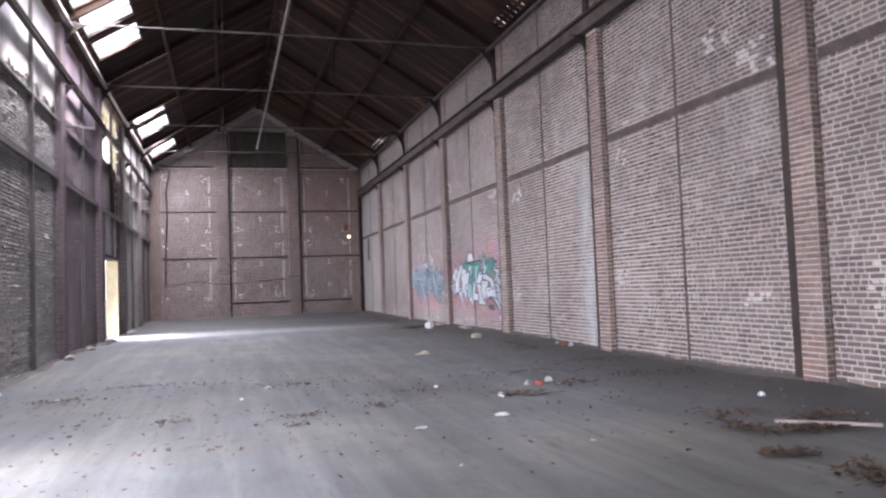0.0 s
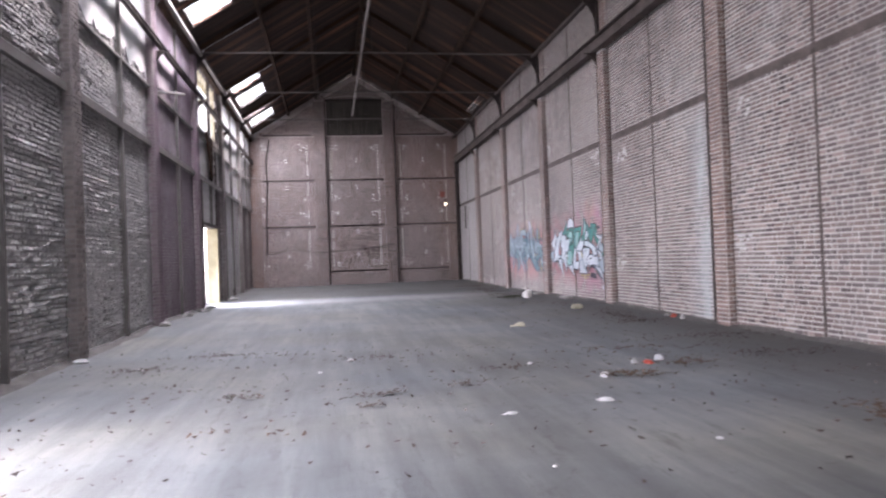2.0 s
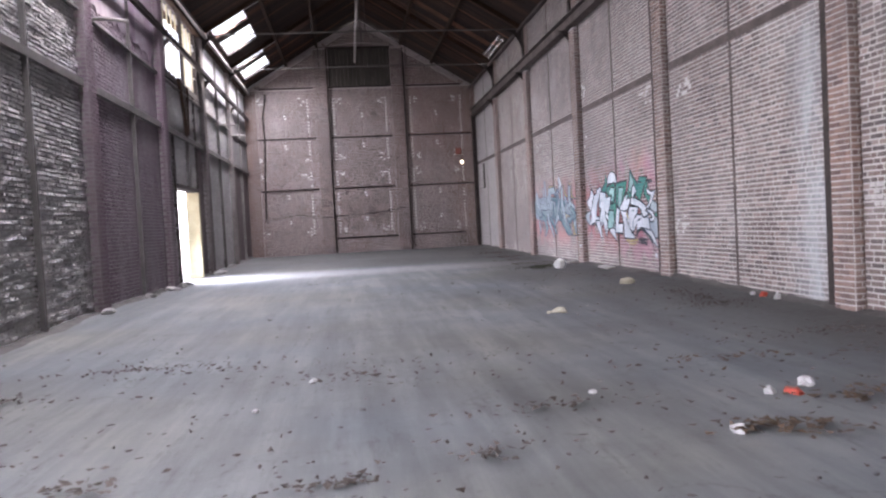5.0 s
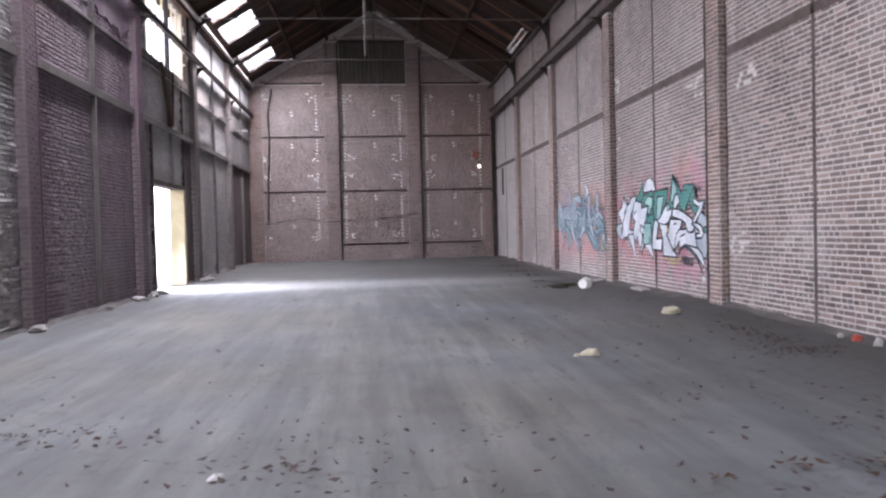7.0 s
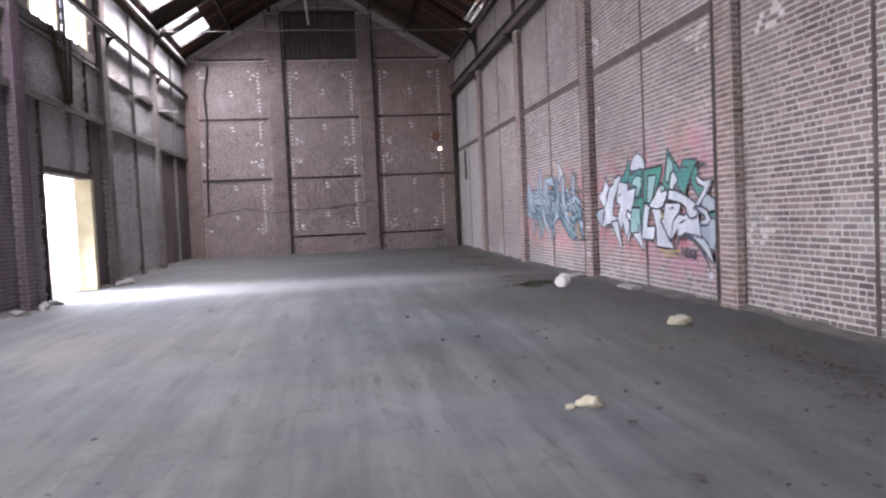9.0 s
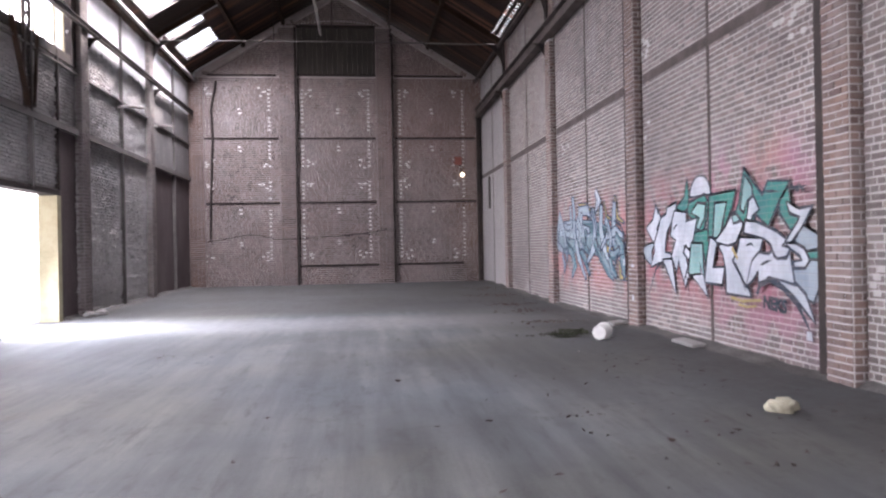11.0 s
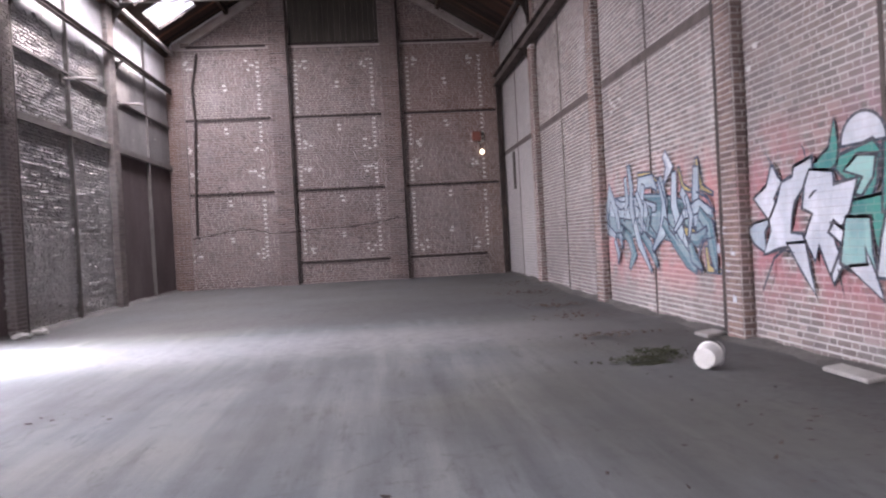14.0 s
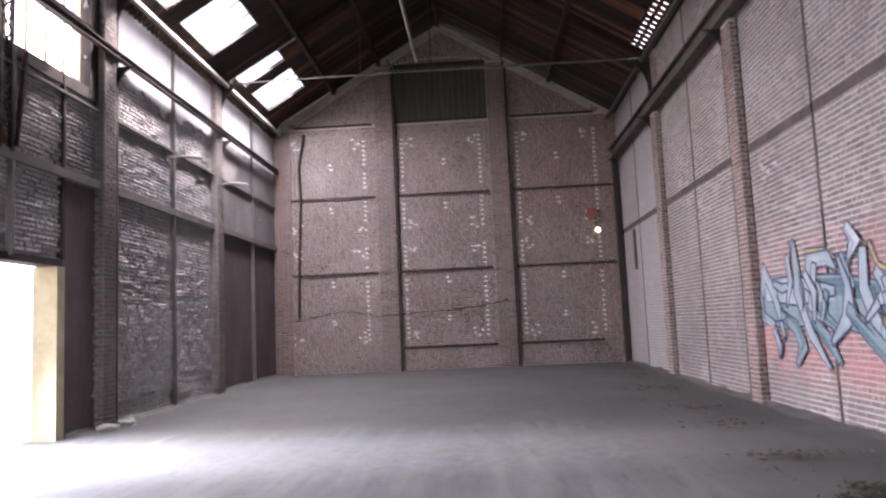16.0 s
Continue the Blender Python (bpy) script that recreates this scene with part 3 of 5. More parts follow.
win = thing("window_1", None, None, "high factory window with steel bars and bright panes", "window", kind="structure")
m = Mesh()
for z0, z1 in ((WINDOW[2] - 0.06, WINDOW[2] + 0.06), (7.32, 7.38), (WINDOW[3] - 0.05, WINDOW[3] + 0.05)):
    m.box(XW - 0.12, XW + 0.04, WINDOW[0], WINDOW[1], z0, z1)
m.box(XW - 0.12, XW + 0.05, WINDOW[0], WINDOW[1] + 0.2, WINDOW[2] - 0.16, WINDOW[2] - 0.06)
m.box(XW - 0.14, XW + 0.05, WINDOW[1] - 0.06, WINDOW[1] + 0.21, WINDOW[2] - 0.06, TOP)
part("window_frame", m, M_steel, win)
k = WINDOW[0] + 0.45
while k < WINDOW[1]:
    m = Mesh()
    m.box(XW - 0.1, XW - 0.06, k - 0.02, k + 0.02, WINDOW[2], WINDOW[3])
    part("glazing_bar", m, M_cream, win)
    k += 0.52


def lattice_post(y, z0, z1, depth_x):
    lp = thing("lattice_post", None, None, "open latticed steel post standing before the window", "post", kind="structure")
    for yy in (y - 0.13, y + 0.13):
        m = Mesh()
        m.box(depth_x - 0.03, depth_x + 0.03, yy - 0.025, yy + 0.025, z0, z1)
        part("chord", m, M_steel, lp)
    z = z0
    while z < z1 - 0.25:
        for a, b in ((-0.13, 0.13), (0.13, -0.13)):
            m = Mesh()
            m.beam((depth_x, y + a, z), (depth_x, y + b, z + 0.26), 0.012, 0.035)
            part("lacing_bar", m, M_steel, lp)
        z += 0.26


lattice_post(28.15, 4.5, 8.4, XW + 0.08)
lattice_post(31.0, 6.0, 8.4, XW + 0.12)
for y, z in ((20.05, 5.85), (33.85, 5.68), (37.1, 5.7)):
    m = Mesh()
    m.tube([(XW + 0.0, y, z), (XW + 0.35, y + 0.05, z + 0.02), (XW + 0.75, y + 0.15, z - 0.01)], 0.035)
    m.box(XW + 0.0, XW + 0.05, y - 0.1, y + 0.1, z - 0.1, z + 0.1)
    thing("wall_bracket", m, M_steel_pale, "grey steel bracket arm fixed to the wall", "bracket", "wall brackets")
m = Mesh()
m.beam((XW + 0.1, 27.45, 6.2), (XW + 0.16, 28.0, 4.55), 0.1, 0.05)
m.beam((XW + 0.1, 28.6, 6.15), (XW + 0.12, 28.35, 4.6), 0.07, 0.04)
thing("loose_plank", m, M_wood_roof, "dark broken planks leaning under the window", "plank")

# ---- north gable fittings ----
PIL = ((-0.3, 0.3), (3.55, 4.15))
for xa, xb in PIL:
    m = Mesh()
    m.box(xb + 0.0, xb + 0.09, YN - 0.13, YN + 0.03, floor_z(YN) - 0.03, 10.5)
    thing("steel_post", m, M_steel, "dark steel post beside a brick pilaster", "post", "gable posts", "structure")
for z, spans in ((8.6, ((XW + 0.75, -0.4), (4.3, 7.1))), (6.07, ((XW + 0.1, -0.35), (0.42, 3.5), (4.28, XE - 0.25))), (3.5, ((XW + 0.1, -0.35), (0.42, 3.5), (4.28, XE - 0.25))), (0.97, ((0.42, 3.7), (4.28, 7.0)))):
    for xa, xb in spans:
        m = Mesh()
        m.box(xa, xb, YN - 0.035, YN + 0.03, z - 0.042, z + 0.042)
        thing("girt", m, M_steel, "horizontal steel girt across the gable bricks", "beam", "gable girts", "structure")
shutter = thing("window_2", None, None, "boarded gable opening with dark upright planks", "window", kind="structure")
x = 0.42
while x < 3.5:
    m = Mesh()
    m.box(x, min(x + 0.195, 3.53), YN - 0.03 - 0.004 * rng.random(), YN + 0.02, 8.66, 10.5)
    part("plank", m, M_boards, shutter)
    x += 0.2
m = Mesh()
m.box(0.4, 3.54, YN - 0.07, YN + 0.02, 10.5, 10.62)
m.box(0.4, 3.54, YN - 0.06, YN + 0.02, 8.58, 8.66)
part("frame", m, M_steel, shutter)
for pts in (((-3.0, 8.72), (-0.35, 10.4)), ((4.2, 10.42), (7.0, 8.74)), ((0.3, 10.75), (1.95, 11.75)), ((2.05, 11.75), (4.1, 10.55))):
    m = Mesh()
    (xa, za), (xb, zb) = pts
    m.beam((xa, YN - 0.1, za), (xb, YN - 0.1, zb), 0.12, 0.17)
    soften(thing("rake_board", m, M_coping, "pale timber board following the gable slope", "trim", "rake boards", "structure"), 0.008)
m = Mesh()
m.tube([(-2.75, YN - 0.08, 8.35), (-2.8, YN - 0.08, 8.0), (-2.95, YN - 0.08, 7.2), (-2.9, YN - 0.08, 6.0), (-3.0, YN - 0.08, 4.0), (-3.05, YN - 0.08, 2.1)], 0.045)
thing("drain_pipe", m, M_steel, "dark rusty drain pipe on the gable wall", "pipe")
m = Mesh()
wire = [(-3.2, 2.0), (-2.6, 2.08), (-1.9, 2.22), (-1.2, 2.24), (-0.5, 2.05), (0.35, 2.08), (1.2, 2.14), (2.2, 2.16), (3.1, 2.25), (3.9, 2.4)]
m.tube([(xx, YN - 0.15, zz) for xx, zz in wire], 0.018, 6)
thing("cable", m, M_steel, "slack dark cable strung across the gable wall", "cable")
m = Mesh()
m.box(XE - 0.22, XE - 0.04, YN - 0.2, YN - 0.02, floor_z(YN), 6.9)
soften(thing("steel_column", m, M_steel, "dark corner column beside the gable", "column", "wall columns", "structure"), 0.01)

M_lamp, nt, b = material("lit_lamp", 0.4)
b.inputs["Base Color"].default_value = (0.9, 0.86, 0.7, 1)
b.inputs["Emission Color"].default_value = (1.0, 0.9, 0.65, 1)
b.inputs["Emission Strength"].default_value = 0.8
M_redbox = plain("faded_red_metal", [(0.14, 0.05, 0.04), (0.22, 0.08, 0.06), (0.26, 0.1, 0.08)], 6.0, 0.6)
lamp = thing("wall_lamp", None, None, "small lit round lamp under a rusty red box", "lamp")
m = Mesh()
m.box(6.68, 6.98, YN - 0.16, YN - 0.005, 4.98, 5.3)
soften(part("box", m, M_redbox, lamp), 0.02)
m = Mesh()
ring = [(7.0 + 0.085 * math.cos(u), YN - 0.12, 4.58 + 0.085 * math.sin(u)) for u in [2 * math.pi * k / 16 for k in range(16)]]
m.prism(ring, (0, 0.11, 0))
soften(part("globe", m, M_lamp, lamp, "glowing cream lamp glass"), 0.03, 3)
m = Mesh()
m.tube([(6.9, YN - 0.05, 5.0), (6.98, YN - 0.05, 4.7)], 0.02, 6)
part("conduit", m, M_steel, lamp)

# vertical slot in the far bay of the east wall
m = Mesh()
m.box(XE - 0.05, XE + 0.02, 40.4, 40.62, 3.1, 4.32)
thing("vent_slot", m, M_boards, "narrow dark upright vent slot in the brick wall", "vent")

# ---- graffiti: flat sprayed shapes on the east wall ----


def paint(name, color, rough=0.55):
    m, nt, b = material(name, rough)
    p = place(nt)
    ax = axes(nt, p)
    cmb = nt.nodes.new("ShaderNodeCombineXYZ")
    nt.links.new(ax[1], cmb.inputs[0])
    nt.links.new(ax[2], cmb.inputs[1])
    br = node(nt, "ShaderNodeTexBrick", Scale=1.0)
    br.inputs["Brick Width"].default_value, br.inputs["Row Height"].default_value = 0.24, 0.08
    br.inputs["Mortar Size"].default_value, br.inputs["Mortar Smooth"].default_value = 0.01, 0.6
    nt.links.new(cmb.outputs[0], br.inputs["Vector"])
    worn = noise_tex(nt, p, 6.0, 5.0, 0.7)
    coat = noise_tex(nt, p, 2.6, 4.0, 0.6, (1.0, 1.0, 0.6))
    col = mix(nt, ramp(nt, coat, [(0.42, (0.75,)), (0.62, (0.0,))]), color, tuple(0.58 * c + k for c, k in zip(color, (0.01, 0.03, 0.055))))
    col = mix(nt, ramp(nt, worn, [(0.3, (0.5,)), (0.6, (0.0,))]), col, tuple(0.6 * c + 0.08 for c in color))
    col = mix(nt, maths(nt, "MULTIPLY", br.outputs["Fac"], 0.22), col, (0.3, 0.27, 0.26))
    nt.links.new(col, b.inputs["Base Color"])
    bump(nt, b, maths(nt, "SUBTRACT", 1.0, br.outputs["Fac"]), 0.5, 0.01)
    return m


P_white = paint("sprayed_white", (0.5, 0.53, 0.58))
P_teal = paint("sprayed_teal", (0.03, 0.21, 0.175))
P_blue = paint("sprayed_pale_blue", (0.29, 0.35, 0.4))
P_sea = paint("sprayed_sea_green", (0.19, 0.27, 0.29))
P_black = paint("sprayed_black", (0.025, 0.025, 0.035))
P_navy = paint("sprayed_navy", (0.04, 0.05, 0.09))
P_yellow = paint("sprayed_yellow", (0.42, 0.31, 0.1))
P_pink = paint("sprayed_magenta", (0.36, 0.13, 0.29))


def ribbon(pts, widths, off):
    """A flat mitred ribbon along (y, z) points on the wall."""
    pts = [Vector(p) for p in pts]
    left, right = [], []
    for i, p in enumerate(pts):
        a = (p - pts[i - 1]).normalized() if i else (pts[1] - p).normalized()
        b = (pts[i + 1] - p).normalized() if i < len(pts) - 1 else a
        t = (a + b)
        t = t.normalized() if t.length > 0.2 else a
        n = Vector((-t.y, t.x))
        k = min(1.5, 1 / max(0.5, abs(n.dot(Vector((-a.y, a.x))))))
        left.append(p + n * widths[i] / 2 * k)
        right.append(p - n * widths[i] / 2 * k)
    m = Mesh()
    x = XE - off
    n = len(pts)
    m.v = [(x, q.x, q.y) for q in left] + [(x, q.x, q.y) for q in right]
    m.f = [(i, i + 1, n + i + 1, n + i) for i in range(n - 1)]
    return m


shades = {P_white: paint("sprayed_grey_blue", (0.33, 0.36, 0.43)), P_teal: paint("sprayed_light_teal", (0.2, 0.42, 0.38)), P_blue: paint("sprayed_dusty_blue", (0.33, 0.4, 0.44)), P_sea: paint("sprayed_deep_sea", (0.07, 0.16, 0.19))}


def piece(parent, strokes, outline, edge, base, thin=1.0):
    """Letters in layers: a dark outline, then its fill, stroke after stroke."""
    for i, (mat, w, pts) in enumerate(strokes):
        n = len(pts)
        widths = [w * thin * (0.65 if k == 0 else 0.22 if k == n - 1 else 0.95) for k in range(n)]
        d_a, d_b = Vector(pts[0]) - Vector(pts[1]), Vector(pts[-1]) - Vector(pts[-2])
        long = [tuple(Vector(pts[0]) + d_a.normalized() * edge)] + list(pts[1:-1]) + [tuple(Vector(pts[-1]) + d_b.normalized() * 2 * edge)]
        if mat is not outline:
            part("outline", ribbon(long, [v + 2 * edge for v in widths], base + 0.0006 * i), outline, parent)
        part("fill", ribbon(pts, widths, base + 0.0006 * i + 0.0003), mat, parent)
        if w > 0.15 and mat in shades:
            shift = Vector((-(pts[1][1] - pts[0][1]), pts[1][0] - pts[0][0])).normalized() * w * 0.24 * (1 if i % 2 else -1)
            inner = [tuple(Vector(p) * (1 - 0.0) + shift) for p in pts]
            part("shading", ribbon(inner, [v * 0.34 for v in widths], base + 0.0006 * i + 0.00045), shades[mat], parent)


W, T, K = P_white, P_teal, P_black
big = thing("graffiti", None, None, "large white and teal sprayed letters outlined in black", "graffiti", "wall graffiti")
P_mint = paint("sprayed_mint", (0.22, 0.4, 0.38))
layers = itertools.count()


def shape(parent, mat, corners, edge=0.04):
    """One sprayed field of a letter: flat fill inside a dark hand-drawn outline."""
    off = 0.018 + 0.0012 * next(layers)
    loop = corners + corners[:2]
    part("outline", ribbon(loop, [edge * 2 * (0.75 + 0.4 * (k % 3) / 2) for k in range(len(loop))], off), K, parent)
    m = Mesh()
    m.v = [(XE - off - 0.0005, y, z) for y, z in corners]
    m.f = [tuple(range(len(corners)))]
    part("fill", m, mat, parent)


shape(big, T, [(23.73, 2.13), (23.44, 2.28), (23.35, 2.54), (23.31, 2.29), (23.35, 2.12), (23.53, 2.03)])
shape(big, T, [(23.34, 2.06), (23.28, 2.17), (22.79, 2.26), (22.68, 2.15), (22.75, 1.90), (22.86, 1.74), (23.10, 1.75), (23.04, 1.92), (23.21, 1.96)])
shape(big, P_mint, [(23.20, 2.03), (23.00, 2.15), (22.77, 2.12), (22.81, 1.94), (22.98, 1.78), (23.04, 1.80), (22.93, 1.95)])
shape(big, T, [(23.20, 1.71), (22.60, 1.76), (22.68, 1.50), (22.76, 1.24), (22.85, 1.55), (23.21, 1.56)])
shape(big, T, [(22.62, 2.23), (21.91, 2.26), (22.00, 2.05), (22.16, 1.86), (22.19, 1.73), (22.34, 1.63), (22.43, 1.58), (22.67, 1.62)])
shape(big, P_mint, [(22.45, 2.11), (22.15, 2.11), (22.26, 1.87), (22.34, 1.65), (22.52, 1.65)])
shape(big, P_blue, [(24.98, 1.54), (24.62, 1.59), (24.76, 1.45), (24.74, 1.20), (24.99, 1.31), (25.15, 1.46)])
shape(big, W, [(24.95, 1.85), (24.66, 1.97), (24.53, 2.20), (24.35, 2.01), (24.53, 1.83), (24.43, 1.65), (24.62, 1.58)])
shape(big, W, [(23.75, 2.21), (24.07, 2.14), (24.10, 2.04), (24.33, 1.99), (24.44, 1.79), (24.62, 1.57), (24.59, 1.45), (24.77, 1.19), (24.49, 1.26), (24.12, 1.31), (23.93, 1.29), (23.98, 1.40), (24.20, 1.42), (24.18, 1.57), (24.11, 1.77), (23.92, 1.93), (23.75, 2.05)])
shape(big, W, [(24.25, 1.30), (23.93, 1.31), (23.88, 1.11), (23.77, 0.77), (24.01, 1.03)])
shape(big, W, [(23.78, 2.08), (23.40, 2.03), (23.39, 1.89), (23.03, 1.93), (23.16, 1.63), (23.28, 1.50), (23.48, 1.54), (23.40, 1.30), (23.30, 1.13), (23.44, 0.91), (23.61, 1.21), (23.67, 1.32), (23.75, 1.14), (23.91, 1.37), (23.80, 1.55), (23.74, 1.63), (23.93, 1.70), (23.87, 1.94)])
shape(big, W, [(23.40, 1.51), (23.12, 1.36), (23.31, 1.09), (23.44, 0.91), (23.46, 0.99), (23.31, 1.21), (23.30, 1.33), (23.47, 1.43)])
shape(big, P_mint, [(23.20, 1.56), (22.86, 1.55), (22.84, 1.21), (22.80, 1.08), (23.17, 1.06), (23.30, 1.13)])
shape(big, W, [(23.18, 1.08), (22.89, 1.10), (22.92, 1.24), (22.80, 1.01), (22.71, 0.80)])
shape(big, W, [(22.59, 1.63), (22.40, 1.58), (22.46, 1.48), (22.55, 1.21), (22.21, 1.22), (22.29, 1.00), (22.77, 1.01), (22.69, 1.36)])
shape(big, W, [(22.34, 1.52), (22.17, 1.56), (21.95, 1.51), (21.87, 1.42), (21.92, 1.27), (21.58, 0.95), (21.53, 0.87), (22.14, 0.89), (22.15, 1.22), (22.23, 1.42)])
shape(big, W, [(22.43, 1.59), (22.15, 1.77), (21.94, 1.95), (21.64, 1.98), (21.73, 1.75), (21.89, 1.58), (22.09, 1.54)])
shape(big, P_mint, [(21.94, 1.92), (21.68, 1.95), (21.74, 1.87), (21.92, 1.84)])
shape(big, T, [(21.63, 2.51), (21.52, 2.40), (21.20, 2.12), (21.07, 2.30), (20.65, 2.26), (20.88, 2.03), (21.09, 1.77), (21.30, 1.90), (21.38, 1.95), (21.43, 1.81), (21.65, 1.82), (21.84, 1.97), (21.76, 2.10)])
shape(big, P_mint, [(21.61, 2.42), (21.46, 2.27), (21.45, 2.17), (21.58, 2.11), (21.66, 1.98), (21.72, 2.02)])
shape(big, W, [(21.58, 1.82), (21.51, 2.09), (21.42, 2.13), (21.30, 1.98), (21.45, 1.91), (21.52, 1.80)])
shape(big, T, [(20.66, 2.19), (20.82, 2.03), (20.81, 1.91), (20.61, 1.71), (20.41, 1.83), (20.43, 1.90), (20.60, 1.97)])
shape(big, P_blue, [(20.38, 1.74), (20.09, 1.62), (20.05, 1.44), (20.10, 1.07), (20.20, 0.90), (20.40, 0.94), (20.56, 1.10), (20.57, 1.28), (20.34, 1.29), (20.26, 1.36), (20.36, 1.47), (20.54, 1.54)])
shape(big, T, [(20.29, 1.44), (20.09, 1.45), (20.09, 1.38), (20.24, 1.38)])
shape(big, W, [(20.87, 1.10), (20.55, 1.08), (20.35, 0.95), (20.18, 0.67), (20.31, 0.77), (20.56, 0.95)])
shape(big, W, [(21.74, 1.62), (21.21, 1.60), (21.29, 1.44), (21.44, 1.36), (21.54, 1.16), (21.61, 1.02), (21.72, 1.12), (21.92, 1.32), (21.82, 1.42)])
shape(big, W, [(21.45, 1.32), (21.29, 1.42), (21.07, 1.40), (20.96, 1.46), (20.87, 1.38), (20.72, 1.39), (20.65, 1.47), (20.59, 1.23), (20.56, 1.09), (20.81, 1.12), (21.09, 1.15), (21.30, 1.01), (21.31, 1.22), (21.48, 1.08), (21.59, 1.02)])
shape(big, W, [(21.59, 1.83), (21.35, 1.81), (20.91, 1.68), (20.69, 1.58), (20.63, 1.49), (20.71, 1.39), (20.89, 1.38), (20.96, 1.45), (21.01, 1.55), (21.16, 1.62), (21.63, 1.70)])
shape(big, W, [(20.66, 2.02), (20.43, 1.92), (20.20, 1.94), (20.38, 1.74), (20.66, 1.52), (20.73, 1.53), (20.44, 1.79), (20.40, 1.85), (20.60, 1.91)])
shape(big, W, [(20.68, 1.54), (20.52, 1.53), (20.35, 1.47), (20.26, 1.35), (20.34, 1.28), (20.52, 1.28), (20.54, 1.32), (20.37, 1.34), (20.42, 1.42), (20.58, 1.48)])
piece(big, [
    (K, 0.08, [(21.34, 0.91), (21.26, 1.04), (21.04, 1.10), (20.76, 1.02), (20.48, 0.85), (20.25, 0.56)]),
    (K, 0.04, [(21.24, 1.28), (21.12, 1.32), (21.00, 1.34)]),
    (K, 0.04, [(20.96, 1.40), (20.85, 1.36), (20.69, 1.40)]),
    (K, 0.035, [(21.10, 2.19), (20.96, 2.18), (20.81, 2.16)]),
    (K, 0.035, [(21.87, 1.30), (21.72, 1.12), (21.60, 0.93)]),
    (K, 0.04, [(24.79, 0.74), (24.50, 1.14), (24.30, 1.24), (24.07, 1.21)]),
    (K, 0.03, [(24.35, 2.05), (24.43, 2.19), (24.60, 2.37)]),
    (K, 0.03, [(23.79, 2.19), (23.81, 2.31), (23.88, 2.38)]),
    (K, 0.035, [(23.76, 1.79), (23.68, 1.85), (23.61, 1.87)]),
    (K, 0.03, [(23.32, 1.07), (23.27, 0.92), (23.23, 0.75)]),
    (K, 0.03, [(22.62, 2.22), (22.67, 2.01), (22.71, 1.79)]),
    (K, 0.03, [(21.56, 1.53), (21.45, 1.55), (21.37, 1.51)]),
    (K, 0.05, [(20.57, 2.22), (20.48, 2.16), (20.41, 2.22)]),
    (K, 0.05, [(20.45, 2.13), (20.38, 2.19), (20.29, 2.13)]),
    (K, 0.04, [(20.60, 2.18), (20.43, 2.18), (20.26, 2.18)]),
], K, 0.02, 0.058)
m = Mesh()
m.v = [(XE - 0.016, 22.93 + 0.36 * math.cos(u), 2.25 + 0.33 * math.sin(u)) for u in [math.pi * k / 14 for k in range(15)]]
m.f = [tuple(range(15))]
part("outline", m, K, big)
m = Mesh()
m.v = [(XE - 0.0165, 22.93 + 0.31 * math.cos(u), 2.28 + 0.27 * math.sin(u)) for u in [math.pi * k / 14 for k in range(15)]]
m.f = [tuple(range(15))]
part("fill", m, W, big)
for mat, w, pts in ((P_yellow, 0.04, [(22.0, 0.83), (21.7, 0.8), (21.25, 0.84)]), (P_yellow, 0.03, [(21.8, 0.75), (21.6, 0.73), (21.35, 0.76)]), (P_yellow, 0.05, [(21.95, 1.5), (21.85, 1.4), (21.8, 1.35)])):
    part("spray_stripe", ribbon(pts, [w] * len(pts), 0.056), mat, big)

small = thing("graffiti", None, None, "smaller pale blue sprayed letters with yellow edges", "graffiti", "wall graffiti")
B, S, N = P_blue, P_sea, P_navy
piece(small, [
    (S, 0.8, [(31.0, 1.75), (29.9, 1.72), (28.9, 1.8), (28.0, 1.75), (27.0, 1.6), (26.1, 1.5)]), (B, 0.5, [(30.6, 2.0), (29.4, 1.95), (28.2, 1.9)]),
    (P_yellow, 0.08, [(28.95, 2.5), (28.4, 2.46), (28.0, 2.3)]), (P_yellow, 0.08, [(27.2, 2.45), (27.05, 2.15), (26.78, 2.08)]), (P_yellow, 0.08, [(26.55, 2.52), (26.42, 2.1), (26.1, 2.0)]), (P_yellow, 0.14, [(27.2, 1.55), (26.9, 1.45), (26.7, 1.5)]), (P_yellow, 0.1, [(26.35, 1.25), (26.3, 0.95), (25.95, 0.92)]),
    (B, 0.24, [(31.5, 1.68), (30.9, 1.62), (30.3, 1.45)]), (B, 0.24, [(30.85, 1.75), (30.55, 2.3), (30.2, 1.9), (29.95, 1.25)]), (B, 0.14, [(30.2, 2.1), (29.9, 2.0), (29.4, 2.05)]),
    (B, 0.16, [(29.62, 2.5), (29.55, 2.1), (29.75, 1.75)]), (B, 0.2, [(29.4, 2.7), (29.3, 2.3), (29.35, 1.9), (29.0, 1.3), (28.5, 0.85)]), (S, 0.24, [(30.0, 1.6), (29.5, 1.4), (29.3, 1.1), (29.55, 0.85)]),
], N, 0.03, 0.018, 0.9)
